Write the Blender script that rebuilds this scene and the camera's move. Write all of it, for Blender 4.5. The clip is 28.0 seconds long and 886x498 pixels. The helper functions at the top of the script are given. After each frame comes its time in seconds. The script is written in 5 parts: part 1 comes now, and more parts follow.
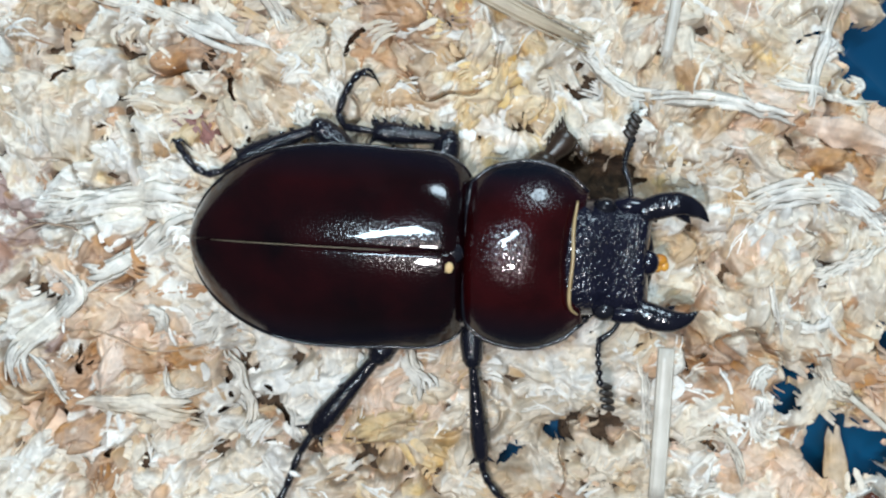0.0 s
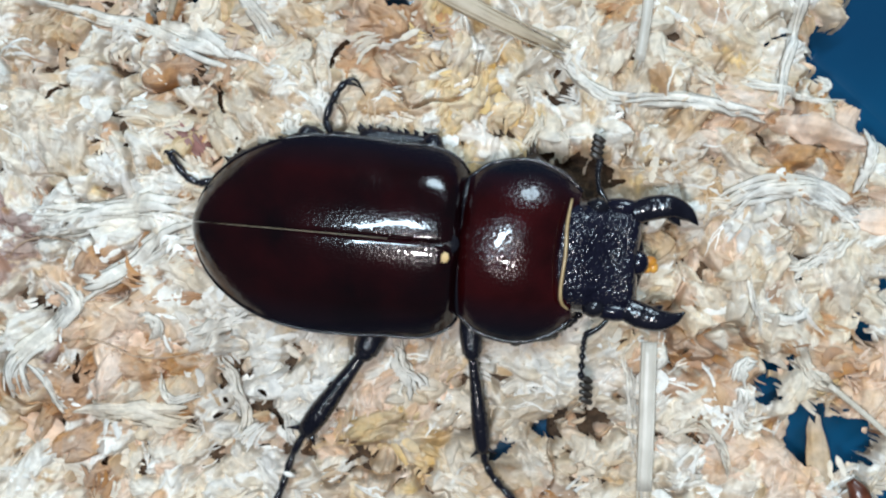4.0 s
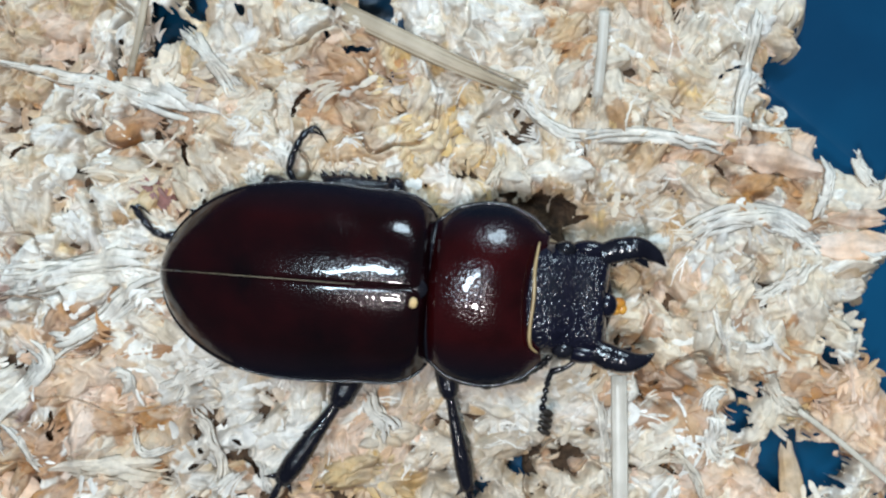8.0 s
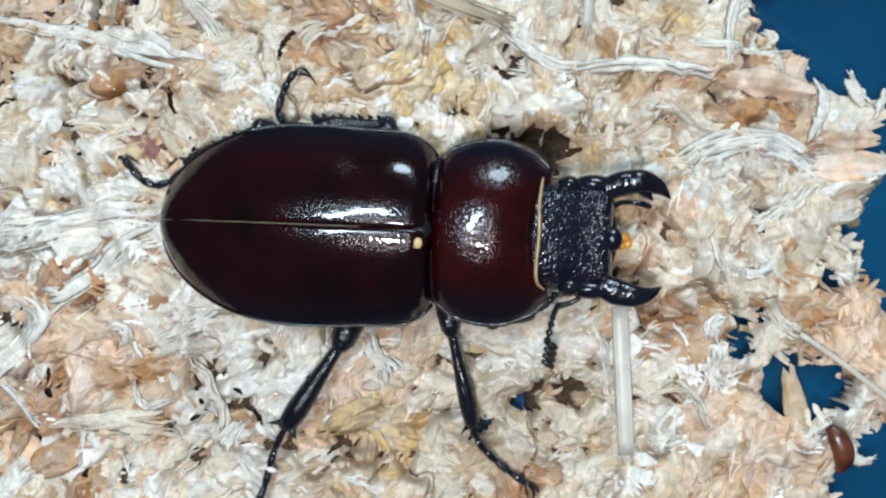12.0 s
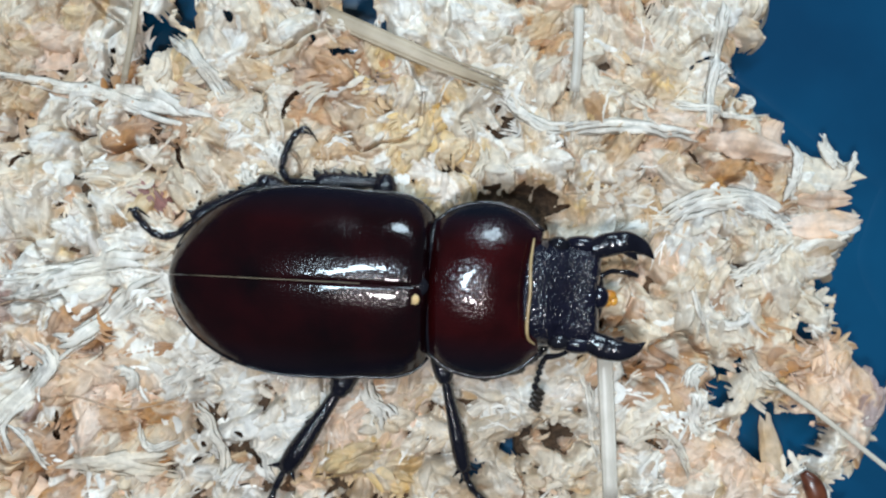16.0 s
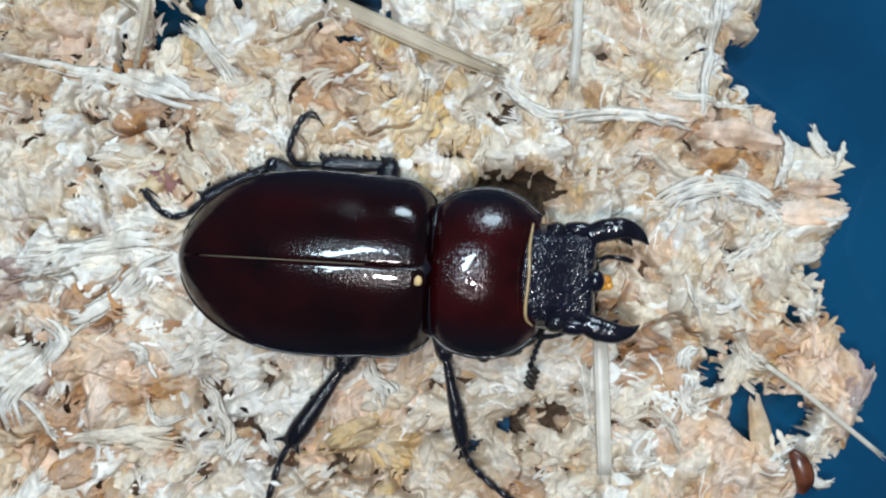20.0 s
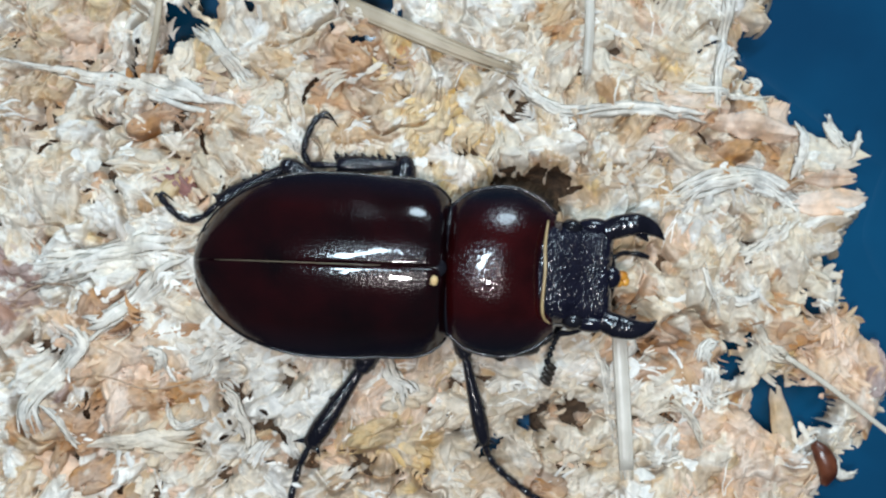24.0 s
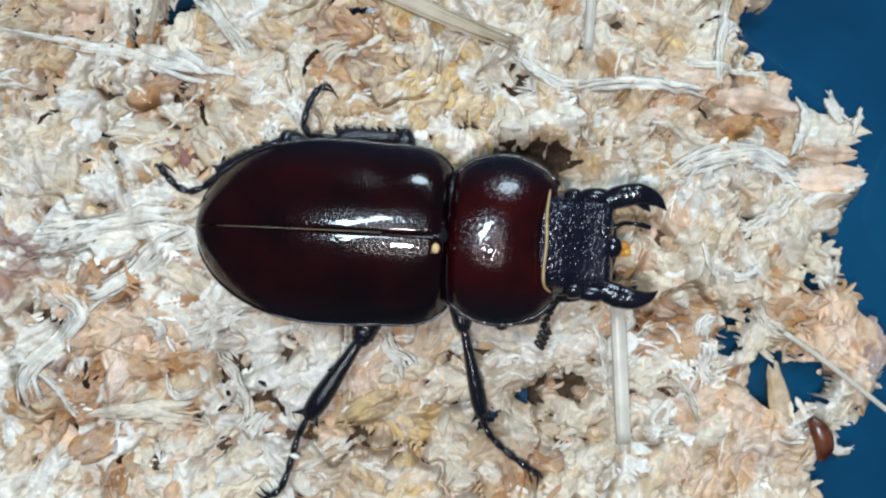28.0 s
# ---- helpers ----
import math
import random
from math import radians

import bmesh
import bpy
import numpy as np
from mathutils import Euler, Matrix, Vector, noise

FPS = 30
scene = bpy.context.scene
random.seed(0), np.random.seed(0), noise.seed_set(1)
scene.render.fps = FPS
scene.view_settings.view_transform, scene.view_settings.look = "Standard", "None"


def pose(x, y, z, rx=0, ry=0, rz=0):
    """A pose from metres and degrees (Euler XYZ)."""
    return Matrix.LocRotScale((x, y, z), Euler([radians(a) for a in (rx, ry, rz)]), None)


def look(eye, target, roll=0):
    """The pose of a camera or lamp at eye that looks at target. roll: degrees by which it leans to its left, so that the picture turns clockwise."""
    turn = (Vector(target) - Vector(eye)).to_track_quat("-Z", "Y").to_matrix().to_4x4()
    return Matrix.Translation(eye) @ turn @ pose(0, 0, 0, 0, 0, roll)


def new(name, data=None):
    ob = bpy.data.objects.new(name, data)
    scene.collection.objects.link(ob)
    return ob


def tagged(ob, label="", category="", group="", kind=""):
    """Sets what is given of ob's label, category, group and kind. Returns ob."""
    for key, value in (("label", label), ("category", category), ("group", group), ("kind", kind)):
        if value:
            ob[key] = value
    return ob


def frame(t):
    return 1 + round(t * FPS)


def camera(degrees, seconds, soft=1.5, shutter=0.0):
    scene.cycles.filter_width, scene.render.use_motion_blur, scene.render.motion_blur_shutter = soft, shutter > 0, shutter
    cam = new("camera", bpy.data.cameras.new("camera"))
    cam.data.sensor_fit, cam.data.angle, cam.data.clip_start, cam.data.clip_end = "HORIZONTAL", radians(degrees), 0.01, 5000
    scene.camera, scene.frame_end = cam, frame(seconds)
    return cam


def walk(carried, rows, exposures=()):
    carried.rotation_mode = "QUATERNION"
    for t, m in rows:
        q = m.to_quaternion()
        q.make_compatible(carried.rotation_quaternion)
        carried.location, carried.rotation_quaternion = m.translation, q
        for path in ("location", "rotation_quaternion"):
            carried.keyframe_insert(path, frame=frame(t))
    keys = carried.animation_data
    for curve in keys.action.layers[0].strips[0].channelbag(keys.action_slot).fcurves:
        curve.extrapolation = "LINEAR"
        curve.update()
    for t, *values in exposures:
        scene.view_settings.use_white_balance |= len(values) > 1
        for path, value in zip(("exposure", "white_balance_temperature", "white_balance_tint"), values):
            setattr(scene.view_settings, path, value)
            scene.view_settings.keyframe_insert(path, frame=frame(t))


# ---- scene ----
# lengths below are in millimetres; MM turns them into metres
MM = 0.001
LENS = 38.0
cam = camera(LENS, 28.0, soft=2.3)
PATH = [
    (0, 0.16, 5.83, 94.87, -2.576, 1.469, 5.540),
    (0.5, -1.12, 5.17, 95.84, -2.800, 1.212, 5.318),
    (1, 0.82, 4.50, 96.86, -2.504, 1.575, 5.329),
    (1.5, 2.25, 3.83, 97.47, -2.378, 1.595, 5.004),
    (2, 1.05, 2.83, 97.62, -1.709, 0.838, 4.772),
    (2.5, -1.88, 1.87, 98.24, -0.172, 1.625, 4.835),
    (3, -1.30, 0.89, 97.63, 0.675, 0.547, 4.769),
    (3.5, 0.49, 0.97, 97.44, 0.548, 0.606, 4.630),
    (5.5, 0.99, 1.30, 100.55, 0.063, 1.811, 2.229),
    (6, 1.61, 1.40, 101.06, 1.241, 1.182, 1.990),
    (6.5, 1.54, 1.53, 101.24, 1.831, 1.495, 1.939),
    (7, 1.84, 1.63, 100.55, 2.205, 0.923, 1.898),
    (7.5, 1.22, 1.72, 99.71, 1.723, 0.881, 1.918),
    (8, 1.75, 1.81, 98.61, 1.816, 0.075, 1.779),
    (8.5, 2.79, 1.45, 96.87, 1.020, 0.639, 1.231),
    (9, -0.34, 1.12, 97.65, -1.370, 1.432, 0.718),
    (9.5, -1.73, 0.89, 93.21, -0.536, -1.129, -0.027),
    (10, -3.55, 0.63, 91.00, 1.271, -1.741, -0.172),
    (10.5, -0.35, 0.28, 94.34, 2.576, -1.464, -0.163),
    (11, -0.35, -0.09, 95.81, 2.024, -1.020, 0.030),
    (11.5, 0.17, -0.04, 97.11, 1.275, -1.019, -0.220),
    (12, 0.87, 0.01, 97.67, 0.137, -0.607, -0.653),
    (12.5, 0.91, 0.09, 98.03, 0.696, -1.319, -0.877),
    (13, 1.64, 0.16, 98.16, 0.721, -1.378, -1.034),
    (13.5, -1.15, 0.29, 99.72, 0.251, -0.602, -1.034),
    (15.5, -0.68, 0.65, 100.83, -0.457, -0.542, 0.056),
    (16, -0.49, 0.78, 102.52, 1.961, -1.605, -0.153),
    (16.5, -1.70, 0.87, 102.48, 0.961, -1.583, -0.231),
    (17, -1.85, 0.93, 103.06, 0.491, -1.754, -0.150),
    (17.5, -1.49, 0.59, 103.28, 0.811, -2.432, -0.152),
    (18, 0.12, 0.22, 104.22, -0.173, -1.106, -0.007),
    (18.5, 0.21, -0.09, 105.23, 0.793, -1.629, -0.026),
    (19, 0.18, -0.42, 105.51, 0.903, -1.544, 0.082),
    (19.5, -1.34, -0.72, 105.54, 0.810, -1.546, 0.306),
    (20, -1.53, -1.03, 105.60, 2.090, -2.082, 0.352),
    (20.5, -1.61, -1.10, 107.11, 2.424, -1.661, 0.292),
    (21, -0.56, -1.24, 104.72, 1.985, -1.651, 0.312),
    (21.5, -1.17, -1.29, 104.48, 2.727, -1.569, 0.076),
    (23.5, -1.65, -1.78, 105.64, 2.696, -1.590, -0.841),
    (24, -2.32, -1.89, 105.32, 2.518, -1.724, -0.821),
    (24.5, -1.68, -1.99, 105.35, 2.871, -1.403, -0.784),
    (25, -2.97, -2.08, 105.83, 2.877, -1.010, -0.685),
    (25.5, -1.76, -2.06, 104.75, 3.281, -1.253, -0.681),
    (26, -4.08, -2.08, 105.82, 2.215, -1.247, -0.607),
    (26.5, -3.50, -2.09, 107.67, 1.888, -0.649, -0.527),
    (27, -2.98, -2.11, 106.16, 1.458, -1.722, -0.512),
    (27.5, -1.86, -2.11, 105.16, 1.665, -1.528, -0.405),
    (28, -1.98, -2.11, 105.41, 1.426, -1.584, -0.354),
]
walk(cam, [(t, pose(x * MM, y * MM, z * MM, rx, ry, rz)) for t, x, y, z, rx, ry, rz in PATH],
     exposures=[(0, 0.10), (3.5, 0.08), (6, 0.0), (8, 0.02), (10.5, 0.08), (13, 0.07), (16, 0.0), (28, 0.0)])

# ---- light ----
world = bpy.data.worlds.new("room_light")
scene.world = world
world.use_nodes = True
bg = world.node_tree.nodes["Background"]
bg.inputs["Color"].default_value = (0.66, 0.83, 1.0, 1)
bg.inputs["Strength"].default_value = 0.085


def area_lamp(name, eye, target, size, power, colour, size_y=None, shape="RECTANGLE"):
    data = bpy.data.lights.new(name, "AREA")
    data.shape = shape
    data.size, data.size_y = size * MM, (size_y or size) * MM
    data.energy, data.color = power, colour
    lamp = new(name, data)
    lamp.matrix_world = look([c * MM for c in eye], [c * MM for c in target])
    return lamp


area_lamp("torch", (-3, -11, 114), (0, -4, 0), 8, 0.0715, (0.992, 0.965, 0.978), shape="DISK")
area_lamp("window_pane", (-78, 90, 600), (0, 0, 0), 160, 2.5, (0.66, 0.86, 1.0), size_y=42)
area_lamp("ceiling_panel", (130, 540, 330), (0, 0, 0), 210, 2.4, (0.68, 0.87, 1.0), shape="DISK")
scene.view_settings.exposure = 0.0


# ---- materials ----
def material(name, base, rough=0.5, spread=0.0, per="object", second=None, scale=800.0, bump=0.0, bump_scale=3000.0,
             bump_distance=0.1, coat=0.0, coat_rough=0.1, metallic=0.0, pits=False, coat_bump=0.0, pitting=1.0, margin=None, through_light=0.0, specular=0.5):
    """Noise between two colours, a value spread per object or island, fine relief."""
    m = bpy.data.materials.new(name)
    m.use_nodes = True
    nt = m.node_tree
    bsdf = nt.nodes["Principled BSDF"]
    N, L = nt.nodes.new, nt.links.new
    geo = N("ShaderNodeNewGeometry")
    coord = N("ShaderNodeTexCoord")
    n1 = N("ShaderNodeTexNoise")
    n1.inputs["Scale"].default_value, n1.inputs["Detail"].default_value = scale, 5
    L(coord.outputs["Object"], n1.inputs["Vector"])
    ramp = N("ShaderNodeValToRGB")
    ramp.color_ramp.elements[0].position, ramp.color_ramp.elements[1].position = 0.35, 0.68
    ramp.color_ramp.elements[0].color = (*base, 1)
    ramp.color_ramp.elements[1].color = (*(second or base), 1)
    L(n1.outputs["Fac"], ramp.inputs["Fac"])
    out = ramp.outputs["Color"]
    if spread:
        rnd = geo.outputs["Random Per Island"]
        if per == "object":
            info = N("ShaderNodeObjectInfo")
            rnd = info.outputs["Random"]
        mr = N("ShaderNodeMapRange")
        mr.inputs["To Min"].default_value, mr.inputs["To Max"].default_value = 1 - spread, 1 + spread * 0.55
        L(rnd, mr.inputs["Value"])
        hsv = N("ShaderNodeHueSaturation")
        L(out, hsv.inputs["Color"])
        L(mr.outputs["Result"], hsv.inputs["Value"])
        wn = N("ShaderNodeTexWhiteNoise")
        wn.noise_dimensions = "1D"
        L(rnd, wn.inputs["W"])
        ms = N("ShaderNodeMapRange")
        ms.inputs["To Min"].default_value, ms.inputs["To Max"].default_value = 0.45, 1.25
        L(wn.outputs["Value"], ms.inputs["Value"])
        L(ms.outputs["Result"], hsv.inputs["Saturation"])
        out = hsv.outputs["Color"]
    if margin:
        # colour runs to blue-black towards the outer margins of the shell
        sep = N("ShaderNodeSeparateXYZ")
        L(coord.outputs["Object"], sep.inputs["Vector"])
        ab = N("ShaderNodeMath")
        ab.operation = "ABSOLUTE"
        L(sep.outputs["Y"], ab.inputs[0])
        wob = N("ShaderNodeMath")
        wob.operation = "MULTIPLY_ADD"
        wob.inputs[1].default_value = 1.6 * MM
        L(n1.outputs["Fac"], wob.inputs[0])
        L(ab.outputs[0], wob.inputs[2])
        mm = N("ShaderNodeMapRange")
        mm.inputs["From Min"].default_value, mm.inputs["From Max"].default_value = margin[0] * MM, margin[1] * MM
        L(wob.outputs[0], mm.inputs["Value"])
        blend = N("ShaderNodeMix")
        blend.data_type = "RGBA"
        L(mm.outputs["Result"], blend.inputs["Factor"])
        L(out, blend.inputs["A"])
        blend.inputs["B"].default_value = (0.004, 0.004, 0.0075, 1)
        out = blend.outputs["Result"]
    L(out, bsdf.inputs["Base Color"])
    bsdf.inputs["Roughness"].default_value = rough
    if coat_bump:
        n4 = N("ShaderNodeTexNoise")
        n4.inputs["Roughness"].default_value = 0.45
        n4.inputs["Scale"].default_value, n4.inputs["Detail"].default_value = 620, 2
        squeeze = N("ShaderNodeMapping")
        squeeze.inputs["Scale"].default_value = (0.45, 1.0, 1.0)
        L(coord.outputs["Object"], squeeze.inputs["Vector"])
        L(squeeze.outputs["Vector"], n4.inputs["Vector"])
        b5 = N("ShaderNodeBump")
        b5.inputs["Strength"].default_value, b5.inputs["Distance"].default_value = coat_bump, 0.12 * MM
        L(n4.outputs["Fac"], b5.inputs["Height"])
        pit = N("ShaderNodeTexVoronoi")
        pit.inputs["Scale"].default_value = 4600
        L(coord.outputs["Object"], pit.inputs["Vector"])
        depth = N("ShaderNodeMapRange")
        depth.inputs["From Min"].default_value, depth.inputs["From Max"].default_value = 0.0, 0.42
        L(pit.outputs["Distance"], depth.inputs["Value"])
        b4 = N("ShaderNodeBump")
        b4.inputs["Strength"].default_value, b4.inputs["Distance"].default_value = coat_bump * pitting, 0.03 * MM
        L(depth.outputs["Result"], b4.inputs["Height"])
        L(b5.outputs["Normal"], b4.inputs["Normal"])
        L(b4.outputs["Normal"], bsdf.inputs["Coat Normal"])
    bsdf.inputs["Metallic"].default_value = metallic
    bsdf.inputs["Specular IOR Level"].default_value = specular
    bsdf.inputs["Coat Weight"].default_value, bsdf.inputs["Coat Roughness"].default_value = coat, coat_rough
    if bump:
        n2 = N("ShaderNodeTexVoronoi" if pits else "ShaderNodeTexNoise")
        n2.inputs["Scale"].default_value, n2.inputs["Detail"].default_value = bump_scale, 0 if pits else 3
        L(coord.outputs["Object"], n2.inputs["Vector"])
        b = N("ShaderNodeBump")
        b.inputs["Strength"].default_value, b.inputs["Distance"].default_value = bump, bump_distance * MM
        L(n2.outputs["Distance" if pits else "Fac"], b.inputs["Height"])
        L(b.outputs["Normal"], bsdf.inputs["Normal"])
    if through_light:
        tr = N("ShaderNodeBsdfTranslucent")
        L(out, tr.inputs["Color"])
        mix = N("ShaderNodeMixShader")
        mix.inputs["Fac"].default_value = through_light
        L(bsdf.outputs["BSDF"], mix.inputs[1])
        L(tr.outputs["BSDF"], mix.inputs[2])
        L(mix.outputs["Shader"], nt.nodes["Material Output"].inputs["Surface"])
    return m


def wood_material(name, colour=None, through_light=0.15, spread=0.0):
    """Torn wood: its tone from the mesh's own tint or one colour, with streaks, stains and fine relief."""
    m = bpy.data.materials.new(name)
    m.use_nodes = True
    nt = m.node_tree
    bsdf = nt.nodes["Principled BSDF"]
    N, L = nt.nodes.new, nt.links.new
    coord = N("ShaderNodeTexCoord")
    if colour is None:
        tone = N("ShaderNodeVertexColor")
        tone.layer_name = "tint"
        out = tone.outputs["Color"]
    else:
        tone = N("ShaderNodeRGB")
        tone.outputs[0].default_value = (*colour, 1)
        out = tone.outputs[0]
    hsv = N("ShaderNodeHueSaturation")
    L(out, hsv.inputs["Color"])
    n1 = N("ShaderNodeTexNoise")
    n1.inputs["Scale"].default_value, n1.inputs["Detail"].default_value = 1500, 4
    L(coord.outputs["Object"], n1.inputs["Vector"])
    mr = N("ShaderNodeMapRange")
    mr.inputs["From Min"].default_value, mr.inputs["From Max"].default_value = 0.3, 0.7
    mr.inputs["To Min"].default_value, mr.inputs["To Max"].default_value = 0.80, 1.13
    L(n1.outputs["Fac"], mr.inputs["Value"])
    value = mr.outputs["Result"]
    if spread:
        info = N("ShaderNodeObjectInfo")
        ms = N("ShaderNodeMapRange")
        ms.inputs["To Min"].default_value, ms.inputs["To Max"].default_value = 1 - spread, 1 + spread * 0.5
        L(info.outputs["Random"], ms.inputs["Value"])
        mul = N("ShaderNodeMath")
        mul.operation = "MULTIPLY"
        L(value, mul.inputs[0])
        L(ms.outputs["Result"], mul.inputs[1])
        value = mul.outputs[0]
    L(value, hsv.inputs["Value"])
    n3 = N("ShaderNodeTexNoise")
    n3.inputs["Scale"].default_value, n3.inputs["Detail"].default_value = 350, 3
    L(coord.outputs["Object"], n3.inputs["Vector"])
    m3 = N("ShaderNodeMapRange")
    m3.inputs["From Min"].default_value, m3.inputs["From Max"].default_value = 0.3, 0.7
    m3.inputs["To Min"].default_value, m3.inputs["To Max"].default_value = 0.75, 1.3
    L(n3.outputs["Fac"], m3.inputs["Value"])
    L(m3.outputs["Result"], hsv.inputs["Saturation"])
    L(hsv.outputs["Color"], bsdf.inputs["Base Color"])
    bsdf.inputs["Roughness"].default_value = 0.75
    bsdf.inputs["Specular IOR Level"].default_value = 0.25
    n2 = N("ShaderNodeTexNoise")
    n2.inputs["Scale"].default_value, n2.inputs["Detail"].default_value = 3000, 3
    L(coord.outputs["Object"], n2.inputs["Vector"])
    b = N("ShaderNodeBump")
    b.inputs["Strength"].default_value, b.inputs["Distance"].default_value = 0.45, 0.10 * MM
    L(n2.outputs["Fac"], b.inputs["Height"])
    L(b.outputs["Normal"], bsdf.inputs["Normal"])
    tr = N("ShaderNodeBsdfTranslucent")
    L(hsv.outputs["Color"], tr.inputs["Color"])
    mix = N("ShaderNodeMixShader")
    mix.inputs["Fac"].default_value = through_light
    L(bsdf.outputs["BSDF"], mix.inputs[1])
    L(tr.outputs["BSDF"], mix.inputs[2])
    L(mix.outputs["Shader"], nt.nodes["Material Output"].inputs["Surface"])
    return m


# cream, bleached, tan, rust, pink, plum, honey
TONES = np.array([(0.76, 0.665, 0.545), (0.86, 0.825, 0.765), (0.61, 0.45, 0.305), (0.48, 0.275, 0.155), (0.76, 0.55, 0.41), (0.30, 0.17, 0.155), (0.70, 0.52, 0.30)])
WOOD = wood_material("torn_wood")
CREAM, WHITE, TAN, RUST, PINK, PLUM, HONEY = WOODS = [wood_material("wood_" + n, tuple(c), 0.12, 0.16) for n, c in
    zip(("cream", "bleached", "tan", "rust", "pink", "plum", "honey"), TONES.tolist())]
# brown crumb, darkened to stand for shade in crevices and hollows
SHADE_CRUMB = material("shade_crumb", (0.03, 0.016, 0.008), 0.9, 0, second=(0.10, 0.055, 0.028), scale=900, bump=1.0, bump_scale=1400, bump_distance=0.5)
BLUE = material("blue_plastic", (0.002, 0.038, 0.092), 0.18, 0, second=(0.003, 0.068, 0.150), scale=38, bump=0.5, bump_scale=60, bump_distance=2.0, coat=0.3)
STRAW = material("straw", (0.50, 0.41, 0.28), 0.38, 0.10, "object", (0.72, 0.62, 0.47), 350, 0.4, 1800, 0.1, through_light=0.15)
DARKSTRAW = material("weathered_straw", (0.30, 0.225, 0.14), 0.5, 0.1, "object", (0.46, 0.36, 0.24), 300, 0.4, 1800, 0.1)
SEED = material("seed_coat", (0.05, 0.012, 0.006), 0.3, 0, second=(0.16, 0.048, 0.022), scale=500, bump=0.3, bump_scale=1500)
AMBER = material("amber_resin", (0.45, 0.16, 0.015), 0.35, 0, second=(0.66, 0.32, 0.05), scale=600)
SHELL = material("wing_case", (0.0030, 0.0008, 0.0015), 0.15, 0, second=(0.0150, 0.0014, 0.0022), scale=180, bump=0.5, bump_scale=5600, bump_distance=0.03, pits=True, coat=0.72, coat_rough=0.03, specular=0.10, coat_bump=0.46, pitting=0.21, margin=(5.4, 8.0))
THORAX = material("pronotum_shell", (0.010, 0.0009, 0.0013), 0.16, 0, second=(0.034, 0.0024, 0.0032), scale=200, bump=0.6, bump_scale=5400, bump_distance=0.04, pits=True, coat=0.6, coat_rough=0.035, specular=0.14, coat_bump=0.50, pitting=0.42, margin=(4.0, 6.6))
BLACK = material("black_chitin", (0.005, 0.005, 0.008), 0.18, 0, second=(0.009, 0.009, 0.013), scale=900, bump=0.6, bump_scale=2600, bump_distance=0.1)
GRAIN = material("granular_chitin", (0.003, 0.003, 0.009), 0.17, 0, second=(0.008, 0.008, 0.017), scale=900, bump=0.3, bump_scale=5000, bump_distance=0.05, specular=0.5)
JAW = material("rugged_chitin", (0.004, 0.004, 0.008), 0.16, 0, second=(0.008, 0.008, 0.014), scale=900, bump=0.35, bump_scale=4600, bump_distance=0.08, pits=True)
LEGSKIN = material("pitted_chitin", (0.004, 0.004, 0.008), 0.17, 0, second=(0.008, 0.008, 0.014), scale=900, bump=0.7, bump_scale=6500, bump_distance=0.06, pits=True, specular=0.5)
CLUB = material("feeler_club", (0.018, 0.014, 0.011), 0.4, 0, second=(0.04, 0.031, 0.025), scale=900, bump=0.5, bump_scale=3500, bump_distance=0.05)
# leg brown, darkened for the shade beside the pronotum
SHADED_BROWNLEG = material("shaded_brown_chitin", (0.020, 0.011, 0.007), 0.35, 0, second=(0.036, 0.021, 0.013), scale=800, bump=0.3, bump_scale=2600, bump_distance=0.1)
SUTURE = material("suture_edge", (0.30, 0.25, 0.17), 0.3, 0, second=(0.40, 0.34, 0.25), scale=800)
COLLAR = material("collar_membrane", (0.30, 0.20, 0.09), 0.3, 0, second=(0.46, 0.34, 0.18), scale=800)


# ---- mesh helpers ----
def part(name, mesh, mat, parent=None, label=""):
    """Links a bmesh or a (vertices, faces) pair as one object under its parent."""
    if isinstance(mesh, bmesh.types.BMesh):
        data = bpy.data.meshes.new(name)
        mesh.to_mesh(data)
        mesh.free()
    else:
        data = bpy.data.meshes.new(name)
        data.from_pydata([tuple(c * MM for c in v) for v in mesh[0]], [], mesh[1])
    for p in data.polygons:
        p.use_smooth = True
    data.materials.append(mat)
    ob = new(name, data)
    ob.parent = parent
    if label:
        ob["label"] = label
    return ob


def join(*pieces):
    verts, faces = [], []
    for v, f in pieces:
        n = len(verts)
        verts += list(v)
        faces += [[i + n for i in face] for face in f]
    return verts, faces


def spline(points, n):
    """Points on a smooth curve through the given ones."""
    p = [Vector(q) for q in points]
    p = [2 * p[0] - p[1]] + p + [2 * p[-1] - p[-2]]
    out = []
    for k in range(n):
        u = k / (n - 1) * (len(points) - 1)
        i = min(int(u), len(points) - 2)
        u -= i
        a, b, c, d = p[i:i + 4]
        out.append(0.5 * (2 * b + (c - a) * u + (2 * a - 5 * b + 4 * c - d) * u * u + (3 * b - a - 3 * c + d) * u ** 3))
    return out


